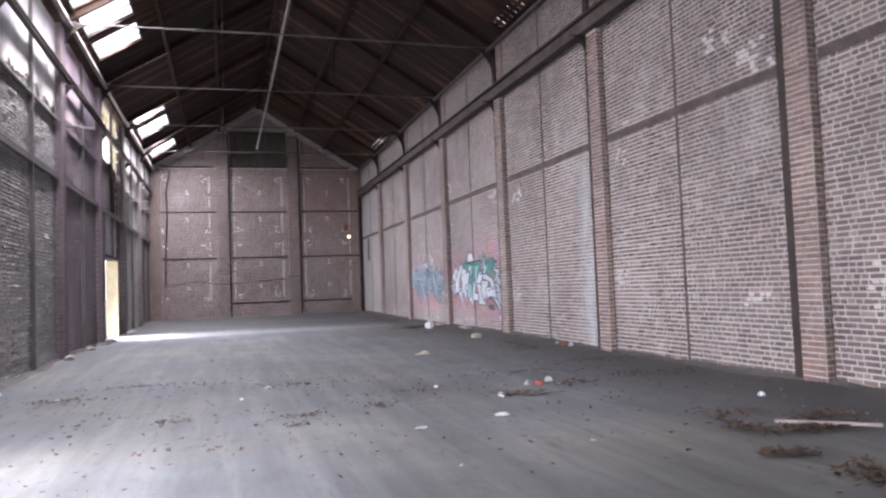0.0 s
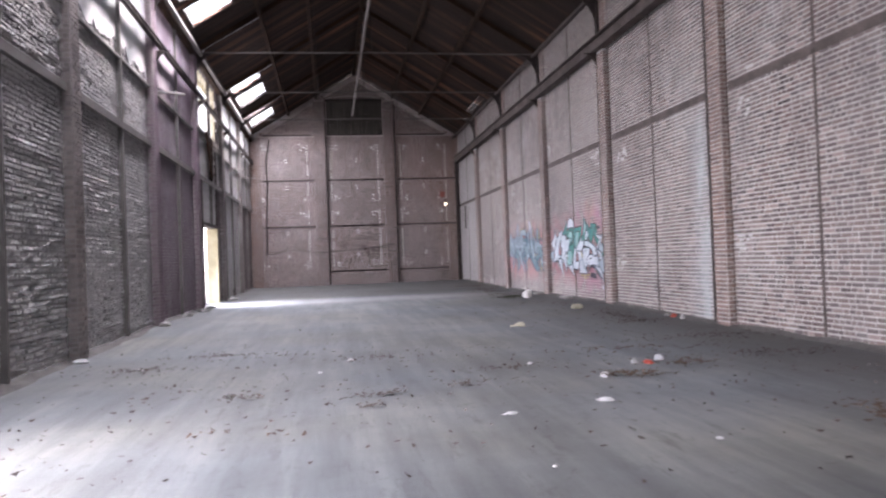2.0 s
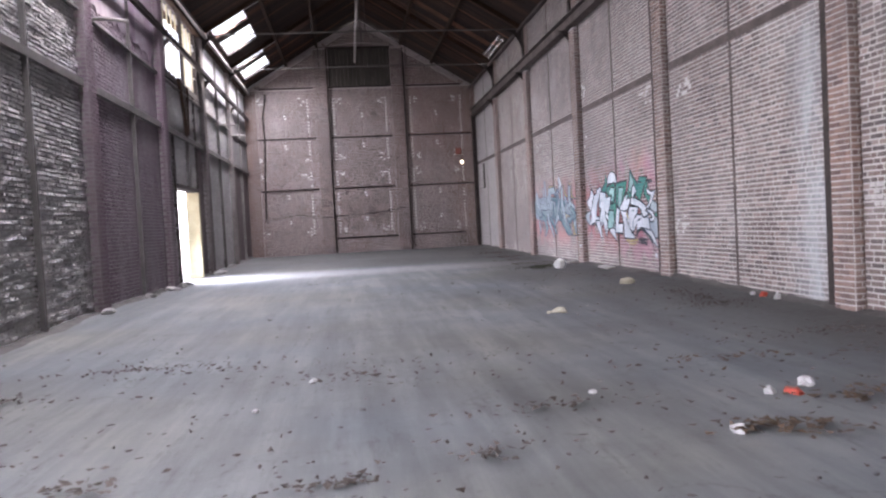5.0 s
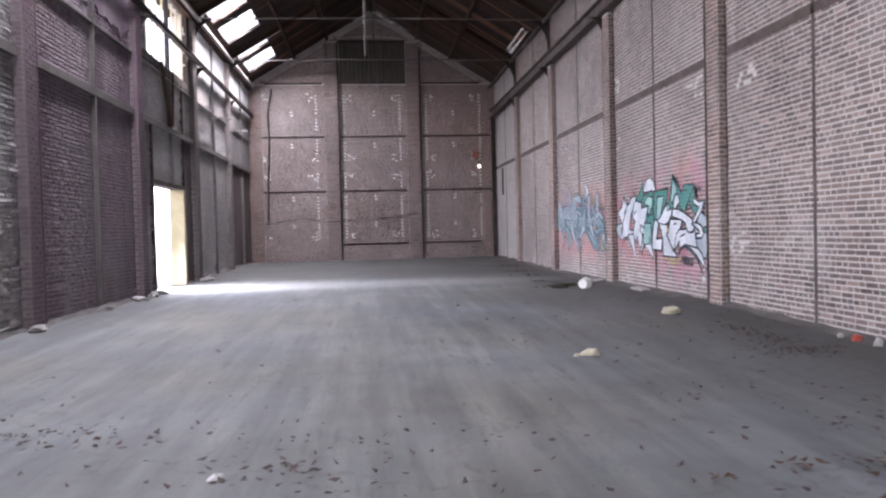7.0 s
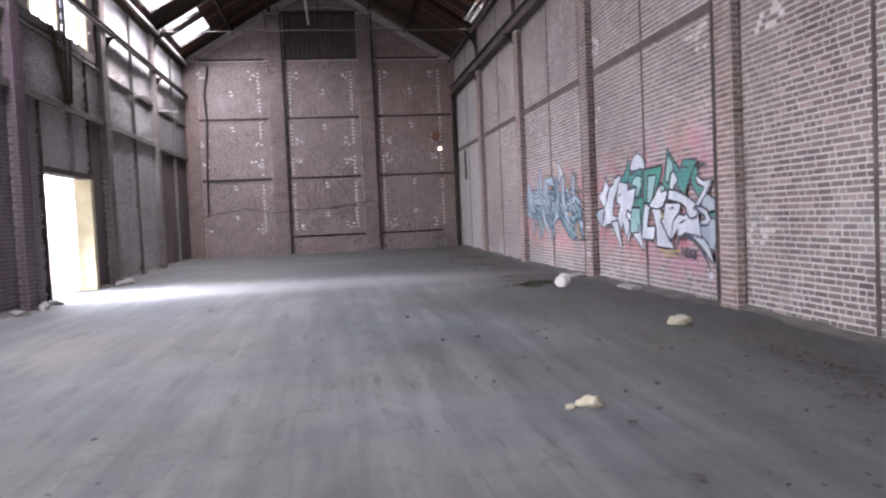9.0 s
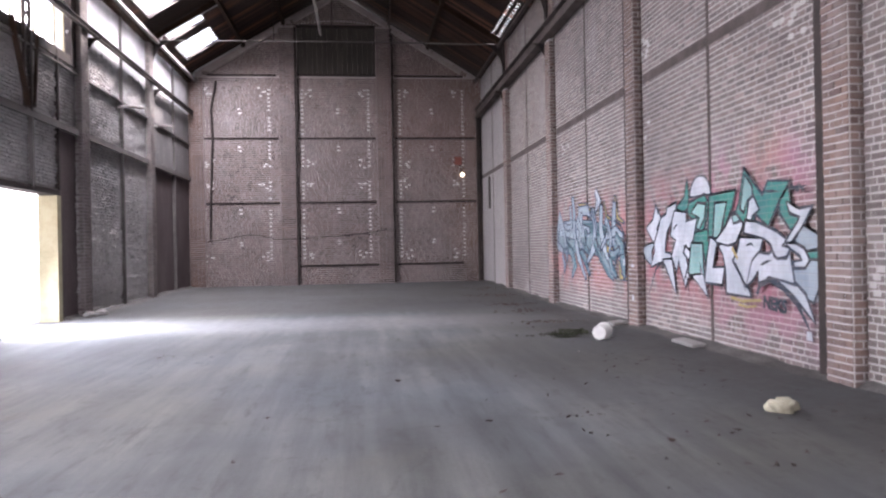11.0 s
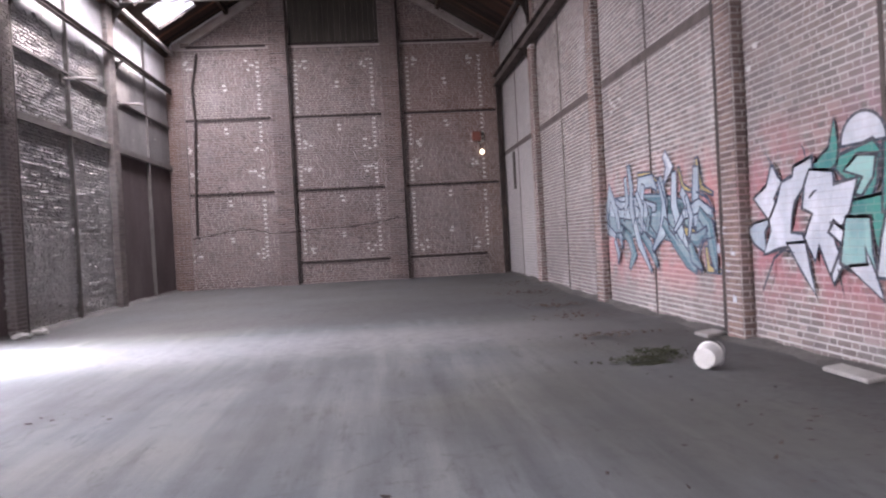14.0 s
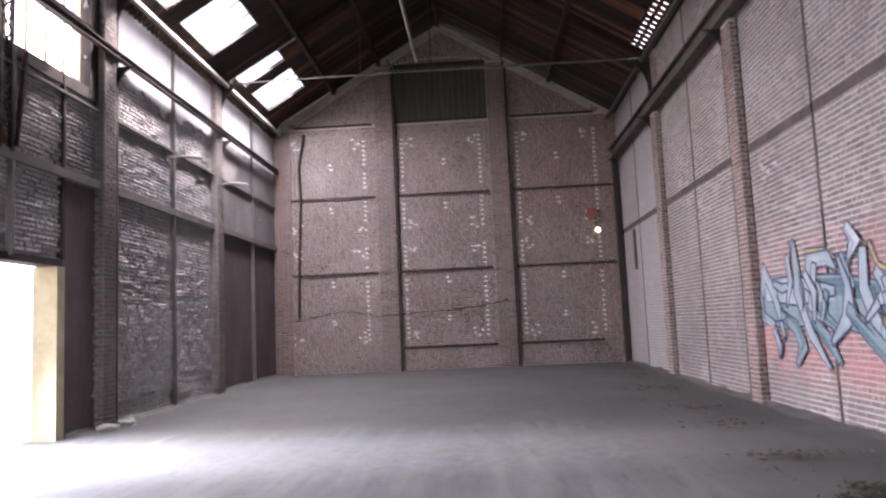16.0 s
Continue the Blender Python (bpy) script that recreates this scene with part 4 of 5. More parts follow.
piece(small, [
    (B, 0.22, [(29.0, 1.95), (28.85, 2.35), (28.3, 2.35), (28.1, 2.2)]), (B, 0.2, [(28.7, 2.3), (28.9, 1.7), (28.6, 1.45)]), (S, 0.2, [(28.4, 1.9), (28.55, 1.55), (28.1, 1.35)]),
    (S, 0.22, [(28.9, 1.5), (28.5, 1.25), (28.2, 0.95)]), (B, 0.26, [(27.95, 2.35), (27.75, 1.95), (27.9, 1.5), (28.35, 1.2)]), (P_white, 0.22, [(27.7, 2.72), (27.5, 2.5), (27.72, 2.3)]),
    (B, 0.24, [(27.35, 2.4), (27.4, 1.9), (27.2, 1.5), (26.9, 1.15)]), (S, 0.26, [(27.85, 1.65), (27.4, 1.35), (26.95, 1.05), (26.7, 0.92)]), (B, 0.2, [(27.1, 2.1), (26.85, 1.85), (27.4, 1.5)]),
], N, 0.03, 0.027, 0.9)
piece(small, [
    (B, 0.24, [(26.55, 2.4), (26.6, 1.95), (26.65, 1.55)]), (B, 0.2, [(26.95, 1.75), (26.5, 1.85), (26.1, 1.75)]), (S, 0.24, [(26.5, 1.75), (26.2, 1.55), (26.1, 1.2), (26.05, 0.95)]), (S, 0.2, [(26.9, 1.4), (26.6, 1.35), (26.3, 1.5)]), (S, 0.2, [(26.85, 1.3), (26.75, 1.1), (26.5, 0.95)]),
    (N, 0.05, [(30.8, 2.1), (30.6, 1.7), (30.75, 1.4)]), (N, 0.05, [(30.1, 1.9), (29.8, 1.6), (29.75, 1.2)]), (N, 0.05, [(29.2, 2.2), (29.1, 1.8), (29.3, 1.5)]), (N, 0.05, [(28.6, 2.1), (28.4, 1.7), (28.6, 1.4)]), (N, 0.05, [(27.15, 1.9), (27.0, 1.6), (27.1, 1.3)]), (N, 0.04, [(30.3, 1.5), (29.9, 1.5), (29.6, 1.62)]),
    (B, 0.12, [(31.2, 1.4), (31.0, 1.2), (31.05, 1.05)]), (B, 0.14, [(30.3, 1.35), (30.1, 1.1), (30.15, 0.95)]), (B, 0.16, [(29.0, 2.2), (28.75, 1.9), (28.8, 1.5)]), (B, 0.14, [(26.9, 2.0), (26.75, 1.7), (26.85, 1.4)]),
    (N, 0.06, [(26.55, 2.05), (26.2, 1.95), (25.95, 1.72)]), (N, 0.06, [(27.95, 2.4), (27.7, 2.0), (27.6, 1.55), (27.2, 1.3)]), (N, 0.05, [(29.4, 2.5), (29.42, 2.7), (29.4, 2.8)]), (N, 0.06, [(26.6, 1.1), (26.35, 1.35), (26.0, 1.4)]),
], N, 0.03, 0.036, 0.9)
tag = new("lettering", bpy.data.curves.new("tag", "FONT"))
tag.data.body, tag.data.size, tag.data.extrude, tag.data.offset = "NEKS", 0.21, 0.001, 0.012
tag.data.materials.append(P_black)
tag.matrix_world = Matrix.Translation((XE - 0.059, 21.2, 0.76)) @ pose(0, 0, 0, 90, 4, -90) @ pose(0, 0, 0)
tag.parent = big
for y, z, w, h in ((25.62, 1.75, 0.12, 0.14), (25.5, 1.5, 0.1, 0.12), (25.3, 1.2, 0.12, 0.1), (25.45, 1.0, 0.1, 0.14), (25.58, 1.25, 0.1, 0.12), (20.2, 0.95, 0.16, 0.12), (20.42, 0.82, 0.14, 0.1), (20.3, 0.5, 0.12, 0.1), (25.3, 0.62, 0.1, 0.1)):
    m = Mesh()
    xx = XE - (0.21 if 25.1 < y < 25.6 else 0.035)
    xx = XE - 0.16 if 25.1 < y < 25.56 else xx
    m.v = [(xx, y - w / 2, z - h / 2), (xx, y + w / 2, z - h / 2), (xx, y + w / 2 - 0.01, z + h / 2), (xx, y - w / 2 + 0.01, z + h / 2)]
    m.f = [(0, 1, 2, 3)]
    part("paint_dab", m, P_white, big)

# ---- loose things on the floor ----
M_leaf = plain("dead_leaf", [(0.026, 0.02, 0.016), (0.058, 0.04, 0.028), (0.125, 0.078, 0.045)], 30.0, 0.8)
M_dirt = plain("dark_dirt", [(0.03, 0.026, 0.024), (0.055, 0.045, 0.04), (0.1, 0.08, 0.068)], 8.0, 0.95, relief=0.01)
M_paper = plain("white_paper", [(0.24, 0.24, 0.24), (0.34, 0.34, 0.34), (0.45, 0.45, 0.45)], 8.0, 0.7)
M_white = plain("white_plastic", [(0.62, 0.62, 0.6), (0.74, 0.74, 0.72), (0.8, 0.8, 0.79)], 5.0, 0.45)
M_foam = plain("yellowed_foam", [(0.32, 0.3, 0.22), (0.43, 0.41, 0.31), (0.52, 0.5, 0.4)], 10.0, 0.95, relief=0.008)
M_red = plain("red_plastic", [(0.2, 0.04, 0.03), (0.38, 0.06, 0.04), (0.5, 0.14, 0.1)], 8.0, 0.4)
M_stone = plain("broken_concrete", [(0.18, 0.175, 0.17), (0.27, 0.26, 0.25), (0.34, 0.33, 0.315)], 4.0, 0.95, relief=0.008)
M_moss = plain("dull_moss", [(0.02, 0.022, 0.012), (0.04, 0.045, 0.025), (0.06, 0.062, 0.04)], 8.0, 0.95, relief=0.01)
M_can = plain("pale_blue_metal", [(0.35, 0.45, 0.5), (0.5, 0.58, 0.62), (0.65, 0.7, 0.72)], 20.0, 0.35, 0.5)


def crumpled(name, mat, x, y, size, flat, seed, label, category, group="", subdiv=2, lift=0.0):
    """A crumpled lump: a sphere pushed in and out by noise and pressed to the floor."""
    bm = bmesh.new()
    bmesh.ops.create_icosphere(bm, subdivisions=subdiv, radius=1.0)
    for v in bm.verts:
        k = 1 + 0.55 * noise.noise(v.co * 1.6 + Vector((seed * 3.1, 0, 0))) + 0.25 * noise.noise(v.co * 4.0 + Vector((0, seed, 0)))
        v.co = v.co * k
        v.co.z = max(v.co.z, -0.6)
        v.co = Vector((v.co.x * size[0] / 2, v.co.y * size[1] / 2, (v.co.z + 0.6) * flat / 1.6))
    me = bpy.data.meshes.new(name)
    bm.to_mesh(me)
    bm.free()
    me.materials.append(mat)
    for poly in me.polygons:
        poly.use_smooth = subdiv > 2
    ob = tagged(new(name, me), label, category, group)
    ob.matrix_world = pose(x, y, floor_z(y) - 0.006 + lift, 0, 0, seed * 47)
    return ob


crumpled("foam_block", M_foam, 4.14, 15.5, (0.2, 0.15), 0.09, 3, "torn lump of yellowed foam on the floor", "foam", "foam lumps", 3)
crumpled("foam_scrap", M_foam, 3.97, 15.5, (0.13, 0.08), 0.04, 5, "small torn scrap of pale foam", "foam", "foam lumps")
crumpled("foam_block", M_foam, 6.42, 18.6, (0.26, 0.19), 0.13, 8, "domed block of yellowed foam near the wall", "foam", "foam lumps", 3)

bucket = new("bucket", None)
tagged(bucket, "white plastic bucket lying on its side", "bucket")
prof = [(0.0, 0.0), (0.135, 0.0), (0.142, 0.012), (0.16, 0.3), (0.168, 0.3), (0.168, 0.325), (0.152, 0.33), (0.15, 0.31), (0.13, 0.02), (0.0, 0.02)]
ring_n = 28
m = Mesh()
for r, h in prof:
    m.v += [(r * math.cos(u), r * math.sin(u), h) for u in [2 * math.pi * k / ring_n for k in range(ring_n)]]
for i in range(len(prof) - 1):
    m.f += [(i * ring_n + k, i * ring_n + (k + 1) % ring_n, (i + 1) * ring_n + (k + 1) % ring_n, (i + 1) * ring_n + k) for k in range(ring_n)]
body = part("body", m, M_white, bucket)
m = Mesh()
m.tube([(0.165 * math.cos(u), 0.165 * math.sin(u) * 0.4 + 0.1, 0.3 + 0.1 * math.sin(u)) for u in [math.pi * k / 12 for k in range(13)]], 0.005, 6)
part("handle", m, M_galv, bucket)
m = Mesh()
m.tube([(0.168 * math.cos(u), 0.168 * math.sin(u), 0.29) for u in [2 * math.pi * k / 24 for k in range(25)]], 0.008, 6)
part("rim", m, M_white, body)
bucket.matrix_world = pose(6.42, 23.5, floor_z(23.5) + 0.125, 0, -87, -128) @ Matrix.Scale(0.76, 4)
crumpled("moss_patch", M_moss, 6.05, 24.1, (0.5, 0.24), 0.02, 4, "low dark green moss patch on the floor", "moss", "", 3)

# litter by the red bag
crumpled("carrier_bag", M_red, 4.42, 10.05, (0.2, 0.12), 0.05, 2, "crumpled red plastic bag among dead leaves", "bag", "litter", 3)
crumpled("paper_scrap", M_paper, 4.25, 10.1, (0.1, 0.08), 0.07, 4, "crumpled white paper beside the red bag", "paper", "litter")
crumpled("paper_scrap", M_paper, 4.66, 10.25, (0.14, 0.1), 0.08, 6, "crumpled white paper beside the red bag", "paper", "litter")
crumpled("paper_scrap", M_paper, 3.5, 9.22, (0.1, 0.08), 0.07, 7, "small crumpled white paper scrap", "paper", "litter")
for k, (x, y, sx, sy, hz) in enumerate([(3.02, 7.95, 0.24, 0.14, 0.05), (1.98, 7.65, 0.2, 0.12, 0.03), (2.98, 10.6, 0.09, 0.08, 0.05), (-2.4, 12.2, 0.16, 0.12, 0.06),
                                        (-3.6, 13.5, 0.3, 0.22, 0.1), (0.62, 11.92, 0.14, 0.1, 0.06), (0.2, 10.9, 0.08, 0.08, 0.04), (6.3, 7.6, 0.12, 0.1, 0.09), (7.58, 15.35, 0.14, 0.13, 0.14), (7.55, 16.0, 0.16, 0.1, 0.08),
                                        (1.86, 5.9, 0.06, 0.05, 0.03), (3.29, 6.28, 0.08, 0.06, 0.03)]):
    crumpled("paper_scrap", M_can if abs(x - 6.3) < 0.01 else M_paper, x, y, (0.78 * sx, 0.78 * sy), 0.7 * hz, 11 + k, "crumpled pale paper scrap on the concrete", "paper", "litter")
crumpled("plastic_scrap", M_red, 7.56, 15.7, (0.13, 0.1), 0.08, 31, "crumpled red plastic scrap against the wall", "plastic", "litter")
m = Mesh()
m.beam((5.15, 6.05, 0.055), (5.85, 5.45, 0.05), 0.05, 0.03)
soften(thing("stick", m, M_coping, "pale wooden stick lying on dead leaves", "stick"), 0.008)
for x, y, sx, sy, r in ((7.5, 22.75, 0.22, 0.6, 4), (7.5, 25.7, 0.3, 0.3, 10)):
    m = Mesh()
    m.box(-sx / 2, sx / 2, -sy / 2, sy / 2, 0, 0.05)
    ob = soften(thing("concrete_slab", m, M_stone, "flat broken concrete slab at the wall foot", "slab", "broken slabs"), 0.02)
    ob.matrix_world = pose(x, y, floor_z(y) + 0.012, 2, -5, r)
for k, (x, y) in enumerate(((-3.55, 31.5), (-3.45, 31.2), (-3.5, 30.6), (-3.6, 25.6), (-3.5, 25.2), (-3.55, 24.3), (-3.6, 22.4), (-3.55, 19.2), (-3.6, 26.2))):
    crumpled("rubble_stone", M_stone, x, y, (0.3 + 0.05 * (k % 3), 0.22), 0.12, 41 + k, "pale broken stone at the wall foot", "stone", "rubble stones")


def leaf_patch(spots, mat, name, label, seed, size=0.05):
    """Many small curled leaves, heaped round each (x, y, radius, count)."""
    r = random.Random(seed)
    m = Mesh()
    for x, y, rad_x, rad_y, count in spots:
        for _ in range(count):
            px, py = x + r.gauss(0, rad_x), y + r.gauss(0, rad_y)
            if not (XW + 0.15 < px < XE - 0.1):
                continue
            s = size * (0.5 + r.random())
            a, tilt = r.random() * 6.3, (r.random() - 0.5) * 0.9
            c, d = math.cos(a), math.sin(a)
            z = floor_z(py) + 0.016 + 0.03 * r.random()
            n = len(m.v)
            for u, v, w in ((-1, 0, 0.012), (-0.2, 0.55, 0.004), (1, 0.05, 0.018), (-0.1, -0.5, 0.01)):
                m.v.append((px + s * (u * c - v * d), py + s * (u * d + v * c), z + w * r.random() * 2 + tilt * s * v * 0.6))
            m.f += [(n, n + 1, n + 2), (n, n + 2, n + 3)]
    return thing(name, m, mat, label, "leaves", kind="stuff")


leaf_patch([(5.17, 6.8, 0.2, 0.1, 45), (4.8, 6.15, 0.1, 0.22, 60), (5.85, 6.15, 0.26, 0.12, 80), (5.15, 5.75, 0.22, 0.1, 110), (5.6, 5.7, 0.16, 0.08, 60), (4.4, 5.05, 0.14, 0.06, 55), (4.6, 4.15, 0.2, 0.2, 260),
            (4.85, 9.75, 0.22, 0.1, 55), (3.7, 9.25, 0.16, 0.08, 60), (4.0, 9.05, 0.18, 0.08, 25), (-0.04, 7.34, 0.08, 0.04, 6), (-0.73, 7.56, 0.1, 0.05, 8), (4.7, 11.4, 0.4, 0.15, 34), (6.66, 30.5, 0.35, 0.15, 70), (6.67, 33.6, 0.4, 0.25, 70), (6.3, 26.2, 0.3, 0.1, 60), (6.4, 28.6, 0.3, 0.2, 30), (6.9, 36.5, 0.3, 0.5, 50)], M_leaf, "dead_leaves", "heaps of dry brown fallen leaves on concrete", 3, 0.042)
leaf_patch([(1.5, 9.5, 2.2, 2.6, 200), (5.5, 9.0, 1.0, 3.0, 180), (-2.0, 9.0, 0.9, 3.0, 130), (0.9, 8.9, 0.15, 0.05, 40), (1.9, 9.2, 0.2, 0.08, 40), (-2.3, 11.9, 0.25, 0.08, 60), (1.1, 11.9, 0.12, 0.1, 24), (-0.6, 9.2, 0.15, 0.1, 40), (0.7, 8.3, 0.08, 0.04, 24), (2.6, 10.2, 0.3, 0.1, 50), (-1.4, 13.1, 0.4, 0.06, 60), (6.6, 12.4, 0.5, 0.15, 80), (6.3, 10.2, 0.6, 0.1, 80), (6.6, 16.2, 0.1, 0.5, 90), (6.5, 15.1, 0.25, 0.1, 70), (5.3, 16.0, 1.0, 3.0, 120), (-0.9, 13.0, 0.9, 0.2, 50), (1.2, 12.2, 0.8, 0.4, 30)], M_dirt, "leaf_litter", "thin dark leaf litter scattered over concrete", 8, 0.03)

leaf_patch([(6.05, 24.2, 0.22, 0.08, 220), (6.35, 24.6, 0.15, 0.1, 160)], M_moss, "moss", "dark green moss tufts on the concrete", 15, 0.03)


def dirt_bits(spots, seed, name, label):
    """Flattened clods scattered on the floor."""
    r = random.Random(seed)
    m = Mesh()
    for px, py, s in spots:
        n = len(m.v)
        h = s * (0.2 + 0.25 * r.random())
        k = 7
        a0, e, turn = r.random() * 6, 0.25 + 0.4 * r.random(), r.gauss(0, 0.5)
        z = floor_z(py) + 0.012 * noise.noise((px * 0.6, py * 0.6, 0)) - 0.004
        for ring, up in ((1.0, 0.0), (0.6, h)):
            for q in range(k):
                u = a0 + 6.283 * q / k
                rr = s * ring * (0.35 + 1.1 * r.random())
                cx, cy = rr * math.cos(u), rr * math.sin(u) * e
                m.v.append((px + cx * math.cos(turn) - cy * math.sin(turn), py + cx * math.sin(turn) + cy * math.cos(turn), z + up))
        m.f += [(n + q, n + (q + 1) % k, n + k + (q + 1) % k, n + k + q) for q in range(k)] + [tuple(n + k + q for q in range(k))]
    return thing(name, m, M_dirt, label, "debris", kind="stuff")


r = random.Random(12)
spots = []
for _ in range(1000):
    px, py = r.uniform(-3.4, 7.4), r.uniform(3.0, 41)
    dens = 0.95 if 6.0 < py < 13.5 and px < 5 else 0.35 if py < 16 else 0.1
    if noise.noise((px * 0.5, py * 0.5, 3.0)) + dens * 1.1 > 0.45 and r.random() < dens + 0.1:
        spots.append((px, py, 0.008 + 0.026 * r.random() ** 3))
for cx, cy, n, sx, sy in ((-0.9, 13.0, 26, 0.8, 0.15), (1.2, 12.3, 30, 0.7, 0.3), (0.9, 8.9, 9, 0.35, 0.2), (-2.2, 11.9, 22, 0.5, 0.15), (2.8, 10.3, 26, 0.6, 0.35), (1.0, 12.1, 16, 0.5, 0.25), (1.6, 11.7, 10, 0.4, 0.2), (3.2, 12.4, 14, 0.9, 0.1),
                          (6.6, 11.2, 40, 0.7, 0.8), (6.6, 15.8, 70, 0.35, 0.9), (6.5, 21.5, 30, 0.5, 1.2), (4.8, 18.8, 12, 0.5, 0.1), (6.6, 31, 40, 0.4, 2.0), (6.2, 26.0, 26, 0.5, 0.8), (0.3, 23.4, 10, 0.4, 0.1), (6.75, 16.5, 60, 0.16, 0.5), (6.4, 15.2, 50, 0.3, 0.2), (6.9, 12.3, 60, 0.4, 0.3), (6.5, 10.1, 50, 0.5, 0.15), (7.05, 17.6, 50, 0.12, 0.7), (6.7, 33.6, 40, 0.3, 0.6), (5.9, 11.4, 30, 0.4, 0.1), (6.7, 20.9, 40, 0.2, 0.5), (6.6, 8.7, 50, 0.5, 0.12), (0.95, 8.95, 16, 0.2, 0.04), (5.2, 12.4, 30, 0.4, 0.15), (-1.5, 9.6, 24, 0.5, 0.3), (-2.0, 7.0, 20, 0.6, 0.4), (1.8, 7.6, 24, 0.7, 0.6), (0.2, 9.0, 22, 0.7, 0.6)):
    for _ in range(int(1.8 * n)):
        spots.append((cx + r.gauss(0, sx), cy + r.gauss(0, sy), 0.009 + 0.03 * r.random() ** 2.5))
dirt_bits([s for s in spots if XW + 0.1 < s[0] < XE - 0.05], 7, "dirt_crumbs", "dark crumbs of dirt and leaf scattered on concrete")

# low banks of dirt along the wall feet


def bank(name, wall, side, y0, y1, width, height, seed, mat, label):
    m = Mesh()
    ny, nx = int((y1 - y0) / 0.14), 7
    for j in range(ny + 1):
        yy = y0 + (y1 - y0) * j / ny
        wv = width * (0.75 + 0.9 * noise.noise((yy * 0.5, seed, 0)) + 0.3 * noise.noise((yy * 2.3, seed, 5)))
        wv = max(0.06, wv)
        hv = height * max(0.25, 0.8 + 0.9 * noise.noise((yy * 0.9, seed, 9)))
        for i in range(nx + 1):
            u = i / nx
            m.v.append((wall - side * wv * u, yy, floor_z(yy) - 0.02 + (hv + 0.02) * (1 - u) ** 1.4 * (1 + 0.35 * noise.noise((u * 5, yy * 3, seed))) + (0.012 if 0 < u < 0.95 else 0)))
    m.f = [(j * (nx + 1) + i, j * (nx + 1) + i + 1, (j + 1) * (nx + 1) + i + 1, (j + 1) * (nx + 1) + i) for j in range(ny) for i in range(nx)]
    return thing(name, m, mat, label, "dirt", kind="stuff")


M_soil = plain("grey_soil", [(0.045, 0.042, 0.04), (0.09, 0.086, 0.082), (0.14, 0.133, 0.127)], 1.5, 0.95, relief=0.012, fine=25.0)
bank("dirt_bank", XE, 1, 5.0, YN - 0.1, 0.4, 0.055, 1, M_soil, "low bank of grey dirt along the wall foot")
bank("dirt_bank", XW, -1, 9.0, 26.5, 0.3, 0.08, 4, M_soil, "low bank of grey dirt along the wall foot")
bank("dirt_bank", XW, -1, 29.8, YN - 0.1, 0.3, 0.08, 7, M_soil, "low bank of grey dirt along the wall foot")

# ---- bricks, laid last ----
COURSE, JOINT = 0.08, 0.016


def lay(u0, u1, z0, z1, holes, seed, header=0.108, stretcher=0.222, joint=JOINT):
    """Bricks (u, z, width, height) in courses of headers and stretchers, cut at the edges and openings."""
    r = random.Random(seed)
    out = []
    for c in range(int((z1 - z0) / COURSE)):
        z = z0 + c * COURSE
        u = u0 - r.random() * 0.2
        while u < u1:
            w = header if r.random() < (0.62 if c % 2 else 0.3) else stretcher
            a, b = max(u, u0), min(u + w, u1)
            u += w + joint
            if b - a < 0.04:
                continue
            cu, cz = (a + b) / 2, z + COURSE / 2
            if any(h[0] < cu < h[1] and h[2] < cz < h[3] for h in holes):
                continue
            out.append((cu, cz, b - a, COURSE - joint))
    return out


def brick_mesh(bricks, at, rough, seed, deep=0.0):
    """Open-backed bricks with slightly uneven faces; at(u, z, out) gives the place."""
    r = random.Random(seed)
    m = Mesh()
    for u, z, w, h in bricks:
        n = len(m.v)
        o = r.random() * rough - (deep * r.random() if deep and noise.noise((u * 2.6, z * 6.0, seed)) > 0.38 else 0.0)
        ju, jz = (r.random() - 0.5) * 0.006, (r.random() - 0.5) * 0.005
        for k, out, sh in ((0, -0.02 - deep, 0.0), (1, o, 0.009 if deep else 0.004)):
            for su, sz in ((-1, -1), (1, -1), (1, 1), (-1, 1)):
                e = (r.random() - 0.5) * rough * 0.9 if k else 0.0
                if k and deep:
                    e += deep * noise.noise(((u + su * w / 2) * 4.2, (z + sz * h / 2) * 6.0, seed))
                m.v.append(at(u + ju + su * (w / 2 - sh), z + jz + sz * (h / 2 - sh), out + e))
        m.f += [(n + 4, n + 5, n + 6, n + 7)] + [(n + q, n + (q + 1) % 4, n + 4 + (q + 1) % 4, n + 4 + q) for q in range(4)]
    return m


def single_bricks(bricks, wall, mat, turn, at, seed, deep=0.0):
    """The bricks that pass nearest, each an object on a shared mesh."""
    r = random.Random(seed)
    shared = {}
    for u, z, w, h in bricks:
        key = round(w, 2)
        if key not in shared:
            shared[key] = brick_mesh([(0, 0, key, h)], lambda a, c, o: (a, -o, c), 0.004, seed + len(shared)).data("brick", mat)
        ob = new("brick", shared[key])
        ob.matrix_world = Matrix.Translation(at(u, z, 0.001 + (0.004 + 0.6 * deep) * r.random())) @ pose(0, 0, 0, (r.random() - 0.5) * (1.2 + 260 * deep), (r.random() - 0.5), turn + (r.random() - 0.5) * (1.2 + 160 * deep))
        ob.parent = wall


def dress(wall, bricks, at, mat, near, turn, rough, seed, deep=0.0):
    pick = [b for b in bricks if near(b[0], b[1])][:300]
    chosen = set(pick)
    rest = brick_mesh([b for b in bricks if b not in chosen], at, rough, seed, deep)
    part("brickwork", rest, mat, wall, kind="stuff")
    single_bricks(pick, wall, mat, turn, at, seed, deep)


